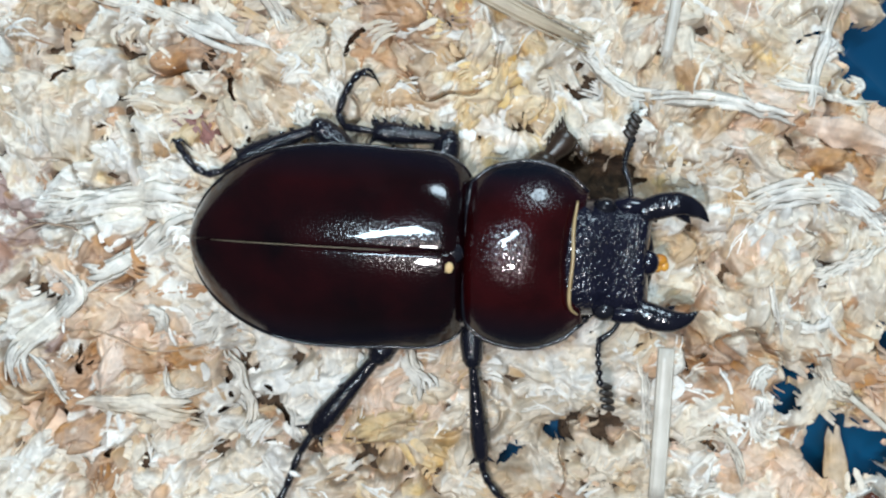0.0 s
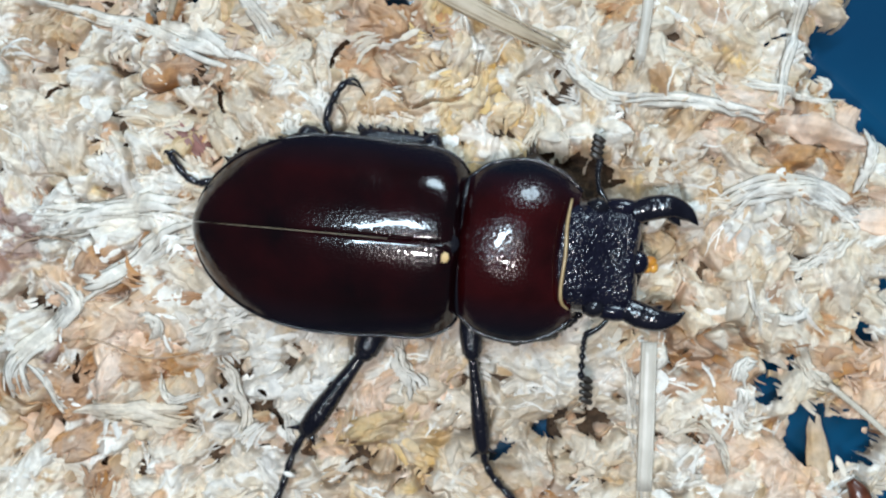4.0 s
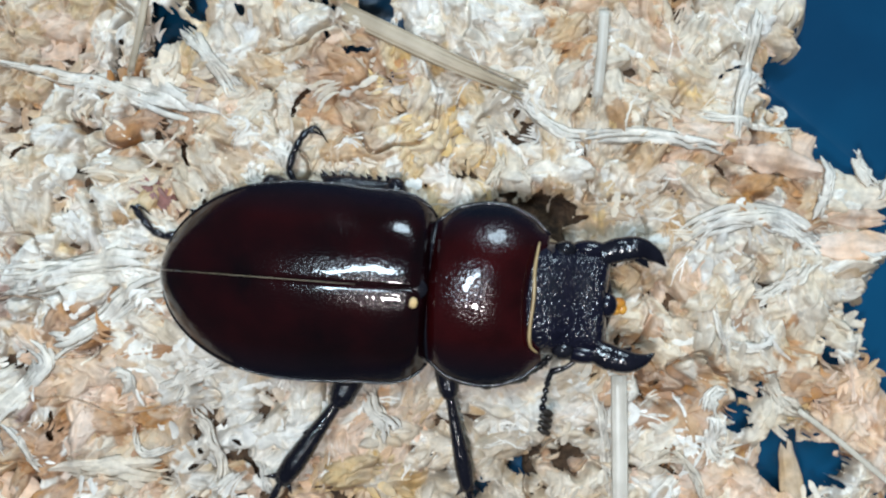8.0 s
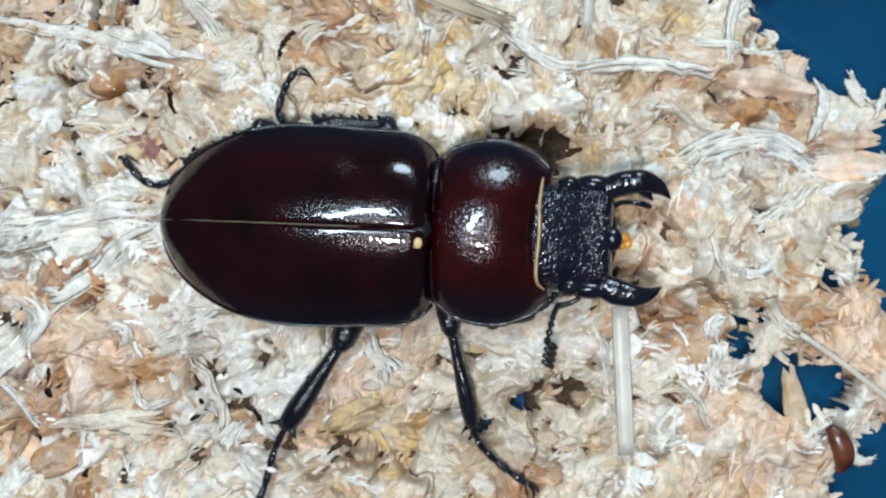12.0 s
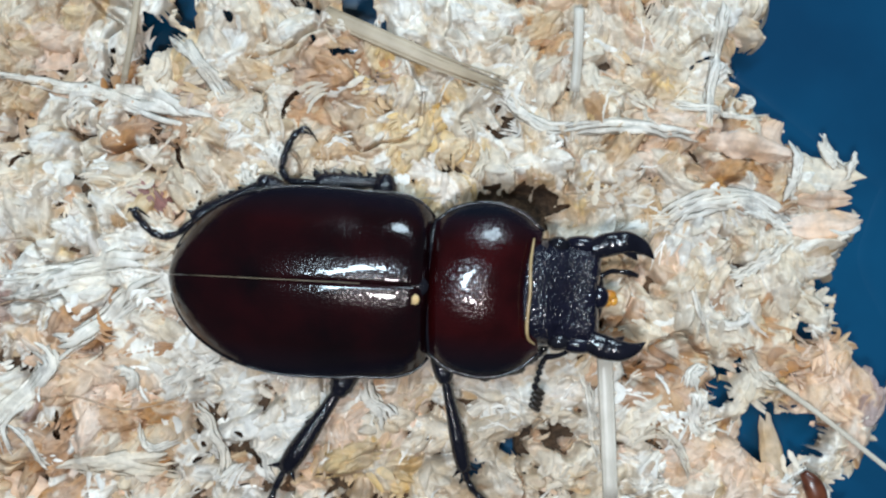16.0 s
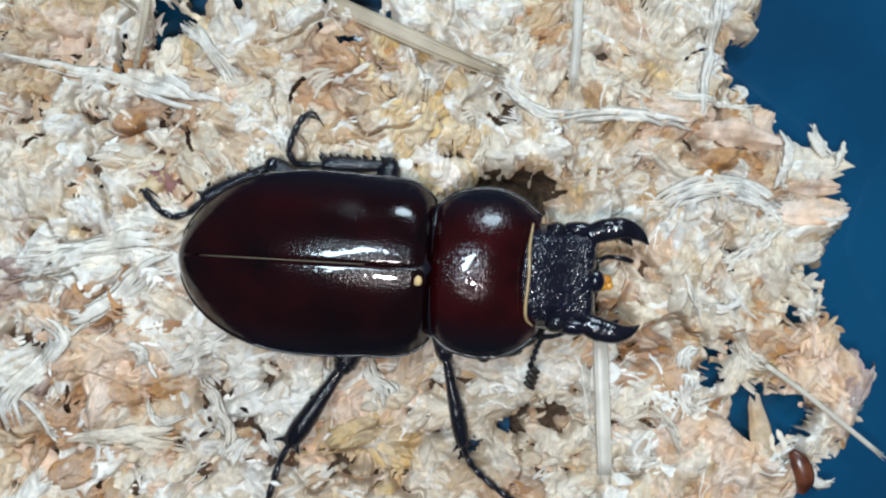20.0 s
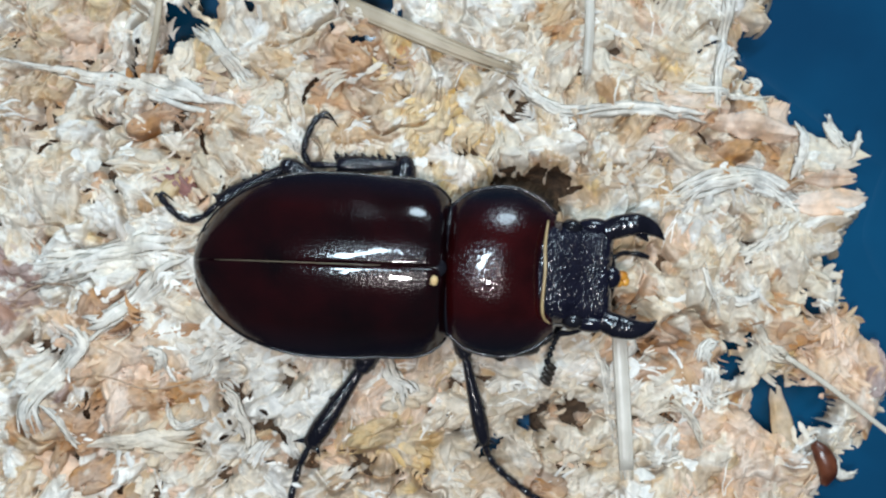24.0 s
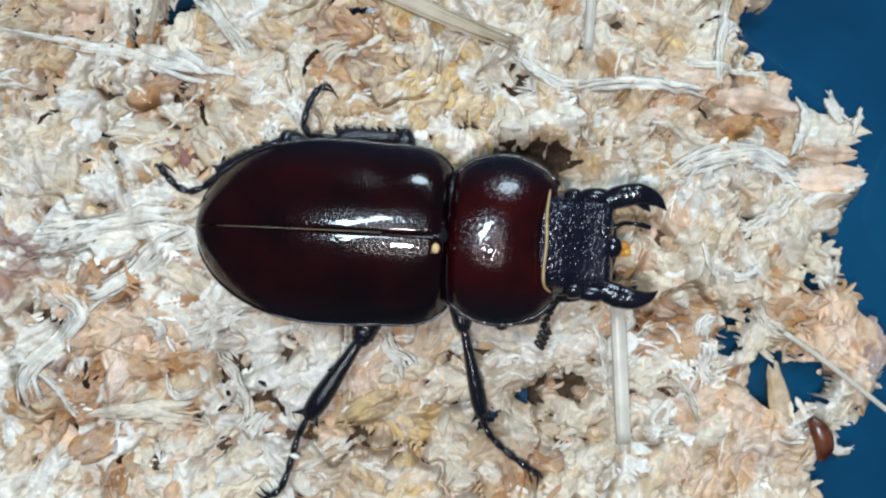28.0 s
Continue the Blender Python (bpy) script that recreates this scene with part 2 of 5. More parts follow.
def sweep(points, radii, n=14, sides=10, flat=1.0, smooth=True):
    """A tube along a curve with changing radius; flat squeezes it in z."""
    path = spline(points, n) if smooth else [Vector(q) for q in points]
    n = len(path)
    verts, faces = [], []
    for k, c in enumerate(path):
        d = (path[min(k + 1, n - 1)] - path[max(k - 1, 0)]).normalized()
        side = d.cross(Vector((0, 0, 1)))
        side = side.normalized() if side.length > 1e-3 else Vector((0, 1, 0))
        up = side.cross(d)
        u = k / (n - 1) * (len(radii) - 1)
        i = min(int(u), len(radii) - 2)
        r = radii[i] + (radii[i + 1] - radii[i]) * (u - i)
        for s in range(sides):
            a = 2 * math.pi * s / sides
            verts.append(c + side * (r * math.cos(a)) + up * (r * flat * math.sin(a)))
    for k in range(n - 1):
        for s in range(sides):
            t = (s + 1) % sides
            faces.append([k * sides + s, k * sides + t, (k + 1) * sides + t, (k + 1) * sides + s])
    faces.append(list(range(sides))[::-1])
    faces.append([(n - 1) * sides + s for s in range(sides)])
    return verts, faces


def ball(c, rx, ry, rz, nu=14, nv=9):
    verts, faces = [], []
    for j in range(nv + 1):
        b = math.pi * j / nv
        for i in range(nu):
            a = 2 * math.pi * i / nu
            verts.append((c[0] + rx * math.sin(b) * math.cos(a), c[1] + ry * math.sin(b) * math.sin(a), c[2] + rz * math.cos(b)))
    for j in range(nv):
        for i in range(nu):
            k = (i + 1) % nu
            faces.append([j * nu + i, j * nu + k, (j + 1) * nu + k, (j + 1) * nu + i])
    return verts, faces


def spine(base, tip, r):
    return sweep([base, tip], [r, r * 0.1], n=2, sides=5, smooth=False)


def dome(nu, nv, place, v0=-1.0, v1=1.0, floor=1.5):
    """A shell from place(u, v), u 0..1 from tail to front, v from side to side, closed below by a flat belly."""
    verts, faces = [], []
    for i in range(nu + 1):
        for j in range(nv + 1):
            verts.append(place(i / nu, v0 + (v1 - v0) * j / nv))
    row = nv + 1
    for i in range(nu):
        for j in range(nv):
            a = i * row + j
            faces.append([a, a + row, a + row + 1, a + 1])
    top = len(verts)
    for x, y, z in verts[:top]:
        verts.append((x, y * 0.93, min(z - 0.25, floor)))
    edge = [i * row for i in range(nu + 1)] + [nu * row + j for j in range(1, nv + 1)]
    edge += [i * row + nv for i in range(nu - 1, -1, -1)] + [j for j in range(nv - 1, 0, -1)]
    for k, a in enumerate(edge):
        b = edge[(k + 1) % len(edge)]
        faces.append([b, a, a + top, b + top])
    for i in range(nu):
        for j in range(nv):
            a = i * row + j + top
            faces.append([a + 1, a + row + 1, a + row, a])
    return verts, faces


# ---- the bed of shredded wood over a blue tray ----
EDGE = [(-60, 45), (32.0, 33.2), (30.0, 26.0), (28.0, 21.9), (26.6, 21.4), (26.0, 20.1), (25.9, 18.2), (26.3, 17.5), (28.0, 17.1), (28.0, 16.1), (29.5, 15.1), (30.1, 14.4), (29.8, 13.2), (29.3, 12.2), (30.8, 12.4),
        (32.2, 12.2), (34.1, 11.1), (35.6, 10.4), (36.4, 9.9), (35.6, 8.7), (34.1, 7.8), (35.6, 7.3), (36.0, 6.6), (35.5, 5.6), (34.6, 4.4), (34.3, 1.8), (34.5, 0.4), (34.9, -1.7), (35.5, -2.7), (35.7, -4.3),
        (36.6, -5.8), (37.3, -6.7), (38.3, -8.6), (38.5, -10.7), (37.5, -11.7), (37.5, -12.8), (36.3, -14.0), (34.4, -14.5), (33.2, -15.4), (32.0, -16.7), (31.7, -17.3), (31.9, -19.1), (33, -45), (-60, -45)]
HOLES = [
    [(27.1, -7.9), (28.7, -8.1), (29.1, -8.1), (29.5, -9.3), (32.1, -9.3), (33.7, -11.0), (32.5, -11.7), (31.3, -12.6), (30.4, -12.7), (29.9, -13.3), (29.4, -12.8), (29.3, -10.7), (28.6, -9.9), (28.4, -12.3), (27.6, -12.5), (26.6, -11.8), (26.7, -10.2)],
    [(23.5, -7.0), (24.5, -7.1), (25.2, -6.2), (25.4, -8.2), (24.7, -8.5), (24.1, -8.2), (24.6, -7.7)],
    [(10.7, -9.4), (12.9, -10.2), (13.2, -11.0), (11.0, -10.9)],
    [(7.0, -11.6), (8.5, -11.0), (9.7, -12.5), (8.5, -12.7)],
    [(4.6, -12.8), (5.9, -12.6), (5.6, -14.4), (3.3, -14.8)],
    [(-21.5, 23.2), (-20.1, 22.6), (-18.4, 21.8), (-20.0, 21.1), (-21.6, 19.6), (-22.2, 19.6), (-21.9, 21.8)],
    [(-19.1, 25.6), (-17.4, 25.7), (-17.8, 22.3), (-18.9, 22.8)],
    [(-6.9, 20.6), (-4.6, 20.3), (-5.3, 19.7), (-6.4, 19.8)],
    [(-5.9, 25.6), (-3.1, 25.7), (-3.0, 22.8), (-4.5, 22.4), (-5.6, 23.4)],
    [(-15.0, 23.2), (-14.3, 23.0), (-14.3, 22.3), (-14.7, 22.5)],
]


def inside(x, y, poly):
    hit = False
    for k in range(len(poly)):
        (x1, y1), (x2, y2) = poly[k - 1], poly[k]
        if (y1 > y) != (y2 > y) and x < (x2 - x1) * (y - y1) / (y2 - y1) + x1:
            hit = not hit
    return hit


def covered(x, y):
    jx = 0.35 * noise.noise((x * 0.8, y * 0.8, 3.0))
    jy = 0.35 * noise.noise((x * 0.8, y * 0.8, 9.0))
    return inside(x + jx, y + jy, EDGE) and not any(inside(x + jx * 0.5, y + jy * 0.5, h) for h in HOLES)


LATTICE = np.random.default_rng(5).uniform(-1, 1, (64, 64))


def waves(x, y, f, shift=0.0):
    """Smooth value noise on arrays."""
    x, y = np.asarray(x) * f + shift * 7.3 + 500.0, np.asarray(y) * f + shift * 3.1 + 500.0
    i, j = np.floor(x).astype(int), np.floor(y).astype(int)
    u, v = x - i, y - j
    u, v = u * u * (3 - 2 * u), v * v * (3 - 2 * v)
    a, b = LATTICE[i % 64, j % 64], LATTICE[(i + 1) % 64, j % 64]
    c, d = LATTICE[i % 64, (j + 1) % 64], LATTICE[(i + 1) % 64, (j + 1) % 64]
    return (a * (1 - u) + b * u) * (1 - v) + (c * (1 - u) + d * u) * v


# hollows beside the beetle and small crevices: place, half lengths, depth
HOLLOWS = [((8.6, 7.7, 0), 4.4, 2.0, 3.4), ((13.9, 6.1, 0), 2.0, 1.2, 1.5), ((6.8, -6.0, 0), 4.6, 1.3, 1.6), ((16.2, -2.4, 0), 1.7, 1.2, 1.8), ((8.6, -11.8, 0), 2.6, 1.3, 1.8), ((11.8, -10.3, 0), 2.0, 1.1, 1.6), ((5.2, -14.0, 0), 2.2, 0.9, 1.6), ((-4.8, -14.4, 0), 1.6, 0.8, 1.4)]
CREVICES = [((-30.7, -4.5, 0), 0.5), ((-28.3, -10.1, 0), 0.6), ((-26.2, -11.1, 0), 0.5), ((-17.3, -9.9, 0), 0.7), ((-16.1, -12.0, 0), 0.6), ((-16.1, -9.0, 0), 0.4), ((-13.1, -11.9, 0), 0.8),
            ((-14.0, -10.5, 0), 0.4), ((-6.1, -14.7, 0), 0.6), ((-25.9, -15.9, 0), 0.7), ((-24.8, 19.0, 0), 0.8), ((-30.8, 12.0, 0), 0.6), ((-25.9, 8.6, 0), 0.35), ((-17.0, 8.3, 0), 0.4),
            ((-10.0, 16.2, 0), 0.6), ((-20.9, 13.8, 0), 0.7), ((-18.8, 12.0, 0), 0.5), ((23.6, 19.7, 0), 0.5), ((7.2, 16.3, 0), 0.5), ((8.4, 15.0, 0), 0.5), ((6.8, 13.8, 0), 0.7),
            ((3.6, 10.9, 0), 0.6), ((19.4, -11.4, 0), 0.5), ((27.2, -5.1, 0), 0.5)]


def lie(x, y):
    """The lie of the bed: lumps a few millimetres wide, hollow beside the front of the beetle."""
    x, y = np.asarray(x, dtype=float), np.asarray(y, dtype=float)
    h = 0.9 * waves(x, y, 0.09, 1) + 0.9 * waves(x, y, 0.22, 2) + 0.5 * waves(x, y, 0.5, 3)
    seam = waves(x + 1.2 * waves(x, y, 0.5, 6), y + 1.2 * waves(x, y, 0.5, 7), 0.24, 5)
    h = h - 2.1 * np.exp(-(seam / 0.065) ** 2) * np.clip(0.6 + 1.6 * waves(x, y, 0.15, 8), 0, 1)
    for (px, py, _), rx, ry, deep in HOLLOWS:
        h = h - deep * np.exp(-(((x - px) / rx) ** 2 + ((y - py) / ry) ** 2) ** 2)
    return h - 0.8


TRAY_Z = -9.0
tray = part("tray_floor", ([(-400, -400, TRAY_Z), (400, -400, TRAY_Z), (400, 400, TRAY_Z), (-400, 400, TRAY_Z),
                            (-400, -400, TRAY_Z - 3), (400, -400, TRAY_Z - 3), (400, 400, TRAY_Z - 3), (-400, 400, TRAY_Z - 3)],
                           [[0, 1, 2, 3], [7, 6, 5, 4], [0, 4, 5, 1], [1, 5, 6, 2], [2, 6, 7, 3], [3, 7, 4, 0]]), BLUE)
tagged(tray, "glossy deep blue plastic tray under the wood bed", "tray", kind="structure")


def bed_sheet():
    """The crumbled layer under the shavings, kept back from the gaps and from the rim. Its dark brown stands in for
    shade in the creases.
    """
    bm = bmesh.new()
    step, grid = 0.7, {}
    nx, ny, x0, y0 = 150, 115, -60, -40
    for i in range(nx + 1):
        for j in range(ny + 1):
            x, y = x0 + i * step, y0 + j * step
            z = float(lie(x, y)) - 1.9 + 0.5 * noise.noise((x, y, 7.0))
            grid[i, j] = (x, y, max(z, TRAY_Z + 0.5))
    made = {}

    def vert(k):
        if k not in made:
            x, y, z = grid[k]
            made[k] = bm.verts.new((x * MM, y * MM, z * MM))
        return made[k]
    # small middle holes stay floored with the dark layer, in place of shaded gaps
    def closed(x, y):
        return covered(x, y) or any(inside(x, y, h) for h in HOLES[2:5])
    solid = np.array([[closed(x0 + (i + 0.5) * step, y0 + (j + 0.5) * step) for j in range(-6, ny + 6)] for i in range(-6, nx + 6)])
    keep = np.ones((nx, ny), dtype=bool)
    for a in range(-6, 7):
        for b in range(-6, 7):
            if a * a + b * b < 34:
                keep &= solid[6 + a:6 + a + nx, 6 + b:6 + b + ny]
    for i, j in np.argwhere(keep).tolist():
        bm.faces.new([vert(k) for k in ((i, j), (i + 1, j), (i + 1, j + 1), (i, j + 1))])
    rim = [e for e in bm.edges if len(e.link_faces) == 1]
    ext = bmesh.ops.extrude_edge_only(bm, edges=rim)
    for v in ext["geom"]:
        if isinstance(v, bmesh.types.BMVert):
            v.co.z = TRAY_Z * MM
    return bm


bed = part("ground", bed_sheet(), SHADE_CRUMB)
tagged(bed, "crumbled brown wood bed beneath pale shavings, coloured dark for shade in the gaps", "substrate", kind="structure")

# colour patches of the bed, wood by wood: x, y, radius, share of the shreds there
CREAM_PATCHES = [(24.8, -0.0, 2.7, 0.6), (18.0, 19.1, 4.0, 0.6), (4.8, 19.1, 4.0, 0.5), (30.4, 2.7, 4.5, 0.5), (-31.2, 10.5, 4.9, 0.6), (11.1, -13.6, 4.9, 0.6), (-20.5, -16.1, 3.6, 0.5), (-19.1, 8.2, 4.0, 0.5)]
WHITE_PATCHES = [(23.0, -9.1, 1.8, 0.8), (8.9, 13.6, 2.7, 0.4), (8.8, -5.4, 2.7, 0.4), (15.6, -7.7, 3.1, 0.4), (-24.9, 10.5, 4.0, 0.4), (-10.6, -8.9, 4.0, 0.45), (-15.1, -13.4, 4.0, 0.55), (27.6, 7.3, 5.4, 0.5), (-13.8, -5.3, 5.4, 0.25), (-29.4, 1.9, 7.2, 0.55), (-12.4, -9.8, 4.5, 0.35), (-32.1, -7.0, 2.7, 0.7), (-21.8, 0.1, 5.4, 0.5), (-25.8, 2.8, 4.0, 0.4), (-27.5, -14.5, 3.0, 0.35), (-19.5, -5.5, 3.0, 0.4), (-15.5, -8.5, 3.4, 0.5), (-8.5, -8.6, 3.2, 0.5), (-12.5, -15.5, 3.6, 0.5), (-32.0, -16.5, 3.0, 0.5)]
TAN_PATCHES = [(35.0, 5.4, 1.8, 0.6), (4.8, 9.6, 1.8, 0.5), (-1.2, -7.2, 1.8, 0.6), (11.6, 7.7, 2.0, 0.7), (-32.5, 15.4, 2.2, 0.5), (-13.7, 10.0, 2.7, 0.5), (-5.2, 14.5, 2.7, 0.5), (-18.3, -8.5, 2.7, 0.5), (-32.1, 19.9, 2.7, 0.6), (33.2, 9.1, 3.1, 0.5), (-7.0, -16.2, 3.6, 0.5), (18.0, 6.8, 3.6, 0.4), (-31.2, -13.3, 4.9, 0.5), (-22.7, -10.7, 3.6, 0.3), (-33.0, -15.1, 2.7, 0.5)]
# patches at (8.0, 8.2) and (16.7, -2.5) also colour in shade of the hollows
RUST_PATCHES = [(6.2, 13.6, 1.3, 0.7), (-33.0, 3.7, 1.3, 0.4), (16.7, -2.5, 1.3, 0.9), (-24.5, 18.1, 1.8, 0.6), (-8.3, 16.8, 2.0, 0.6), (19.8, -7.3, 2.2, 0.4), (8.0, 8.2, 2.5, 0.8), (-26.7, -16.5, 2.7, 0.4), (7.4, -16.7, 2.7, 0.4), (-5.2, 18.2, 3.6, 0.6), (22.1, -7.8, 3.6, 0.55), (28.5, -3.2, 3.6, 0.3), (-27.6, -9.3, 3.6, 0.5), (-20.5, 13.6, 4.0, 0.45), (27.2, 11.4, 4.0, 0.45), (-23.2, -3.0, 4.0, 0.35), (-28.1, -12.4, 2.7, 0.45), (-24.1, -7.5, 2.2, 0.4), (-31.2, -10.6, 3.1, 0.35), (-20.5, -9.8, 2.7, 0.3)]
PINK_PATCHES = [(-3.0, -9.4, 2.7, 0.6), (-28.5, 19.5, 2.7, 0.7), (-25.8, -6.2, 3.1, 0.5), (34.0, -6.5, 3.6, 0.8), (26.2, -13.2, 3.6, 0.6), (-27.2, -7.1, 4.0, 0.35), (-29.0, -14.7, 4.5, 0.2), (22.1, 1.8, 4.9, 0.3), (22.9, -14.1, 4.5, 0.35), (-25.0, -11.1, 7.6, 0.5)]
PLUM_PATCHES = [(-20.9, 8.7, 1.1, 0.9), (-31.2, -9.3, 1.1, 0.8), (-34.7, 0.1, 2.7, 0.6), (36.6, -7.6, 1.8, 0.45), (26.4, -12.9, 1.2, 0.35)]
HONEY_PATCHES = [(12.1, 10.9, 1.1, 0.9), (2.1, 11.4, 3.1, 0.5), (0.3, 15.9, 4.5, 0.6), (-5.2, -14.4, 5.0, 0.7)]
PATCHES = sorted(((x, y, r, k, share) for k, rows in enumerate((CREAM_PATCHES, WHITE_PATCHES, TAN_PATCHES, RUST_PATCHES, PINK_PATCHES, PLUM_PATCHES, HONEY_PATCHES))
                  for x, y, r, share in rows), key=lambda p: p[2])
BASE_MIX = [0.53, 0.25, 0.10, 0.03, 0.06, 0.005, 0.025]


def wood_at(x, y, rng):
    for px, py, r, wood, share in PATCHES:
        d = ((x - px) ** 2 + (y - py) ** 2) / (r * r) + 0.5 * float(waves(x, y, 0.45, px))
        if d < 1.5 and rng.random() < 1.25 * share * min(1.0, 2 * (1.5 - d)):
            return wood
    n = 0.6 * float(waves(x, y, 0.16, 11)) + 0.4 * float(waves(x, y, 0.42, 12)) + rng.normal(0, 0.16)
    if n > 0.13:
        return 1
    if n > -0.30:
        return 0
    m = float(waves(x, y, 0.2, 13)) + rng.normal(0, 0.3)
    return 4 if m > 0.5 else (3 if m < -0.55 else (6 if -0.1 < m < 0.02 else 2))


def strip(rng, length, width, rows, curl, bend, wild):
    """One fibre strip along x, three vertices across, tapered and ragged at its ends."""
    t = np.linspace(-0.5, 0.5, rows)
    taper = np.clip(1 - (np.abs(t) * 2) ** rng.uniform(2, 5) * rng.uniform(0.5, 1.0), 0.08, 1) * rng.uniform(0.93, 1.07, rows)
    roll = rng.normal(0, 0.25) + rng.normal(0, 0.3) * t * 2
    cx = length * t
    cy = bend * length * (4 * t * t - 0.3) + np.cumsum(rng.normal(0, wild, rows))
    cz = curl * length * t * t + rng.normal(0, 0.03, rows)
    cup = rng.uniform(0.1, 0.5)
    v = np.empty((rows, 3, 3))
    for k, s in enumerate((-1, 0, 1)):
        w = s * width * 0.5 * taper * rng.uniform(0.94, 1.06, rows)
        v[:, k, 0] = cx
        v[:, k, 1] = cy + w * np.cos(roll)
        v[:, k, 2] = cz + w * np.sin(roll) - cup * np.abs(w)
    return v.reshape(-1, 3)


def strip_faces(rows):
    return np.array([[k * 3 + s, k * 3 + s + 1, k * 3 + s + 4, k * 3 + s + 3] for k in range(rows - 1) for s in (0, 1)])


def shaving(rng, length, width, strips, rows=7, wild=0.03, fan=0.15):
    """A torn shaving: strips side by side that part at the ends."""
    verts, faces, n = [], [], 0
    template = strip_faces(rows)
    curl, bend = rng.normal(0.0, 0.10), rng.normal(0, 0.10)
    for k in range(strips):
        q = 0 if strips == 1 else k / (strips - 1) - 0.5
        v = strip(rng, length * rng.uniform(0.55, 1.05), width / strips * rng.uniform(0.9, 1.7), rows, curl + rng.normal(0, 0.04), bend + rng.normal(0, 0.03), wild * length * 0.25)
        a = q * fan * 2 + rng.normal(0, 0.07)
        c, s = math.cos(a), math.sin(a)
        v = v @ np.array([[c, s, 0], [-s, c, 0], [0, 0, 1]])
        v[:, 1] += q * width
        v[:, 0] += rng.normal(0, 0.10) * length
        v[:, 2] += rng.normal(0, 0.10) - 0.25 * q * q * width
        verts.append(v)
        faces.append(template + n)
        n += len(v)
    return np.concatenate(verts), np.concatenate(faces)


def turn_z(v, yaw, tilt):
    c, s = math.cos(tilt), math.sin(tilt)
    v = v @ np.array([[c, 0, s], [0, 1, 0], [-s, 0, c]])
    c, s = math.cos(yaw), math.sin(yaw)
    return v @ np.array([[c, s, 0], [-s, c, 0], [0, 0, 1]])


def grain_yaw(x, y):
    return 4.0 * noise.noise((x * 0.06, y * 0.06, 20.0)) + 0.3


def tint(wood, rng, depth=0.0):
    """The tone of one piece: its wood, a little lighter or darker, warmer or greyer."""
    c = TONES[wood] * rng.uniform(0.88, 1.07)
    other = TONES[int(rng.choice(7, p=np.array(BASE_MIX) / sum(BASE_MIX)))]
    k = rng.uniform(0.05, 0.35)
    return c * (1 - k) + other * k


STEP, X0, Y0, NX, NY = 0.078, -43.0, -24.0, 1103, 660
GX, GY = np.meshgrid(X0 + STEP * np.arange(NX), Y0 + STEP * np.arange(NY), indexing="ij")
FIELD = np.full((NX, NY), -9.0)


def blur(a, n):
    for _ in range(n):
        for axis in (0, 1):
            a = 0.5 * a + 0.25 * (np.roll(a, 1, axis) + np.roll(a, -1, axis))
    return a


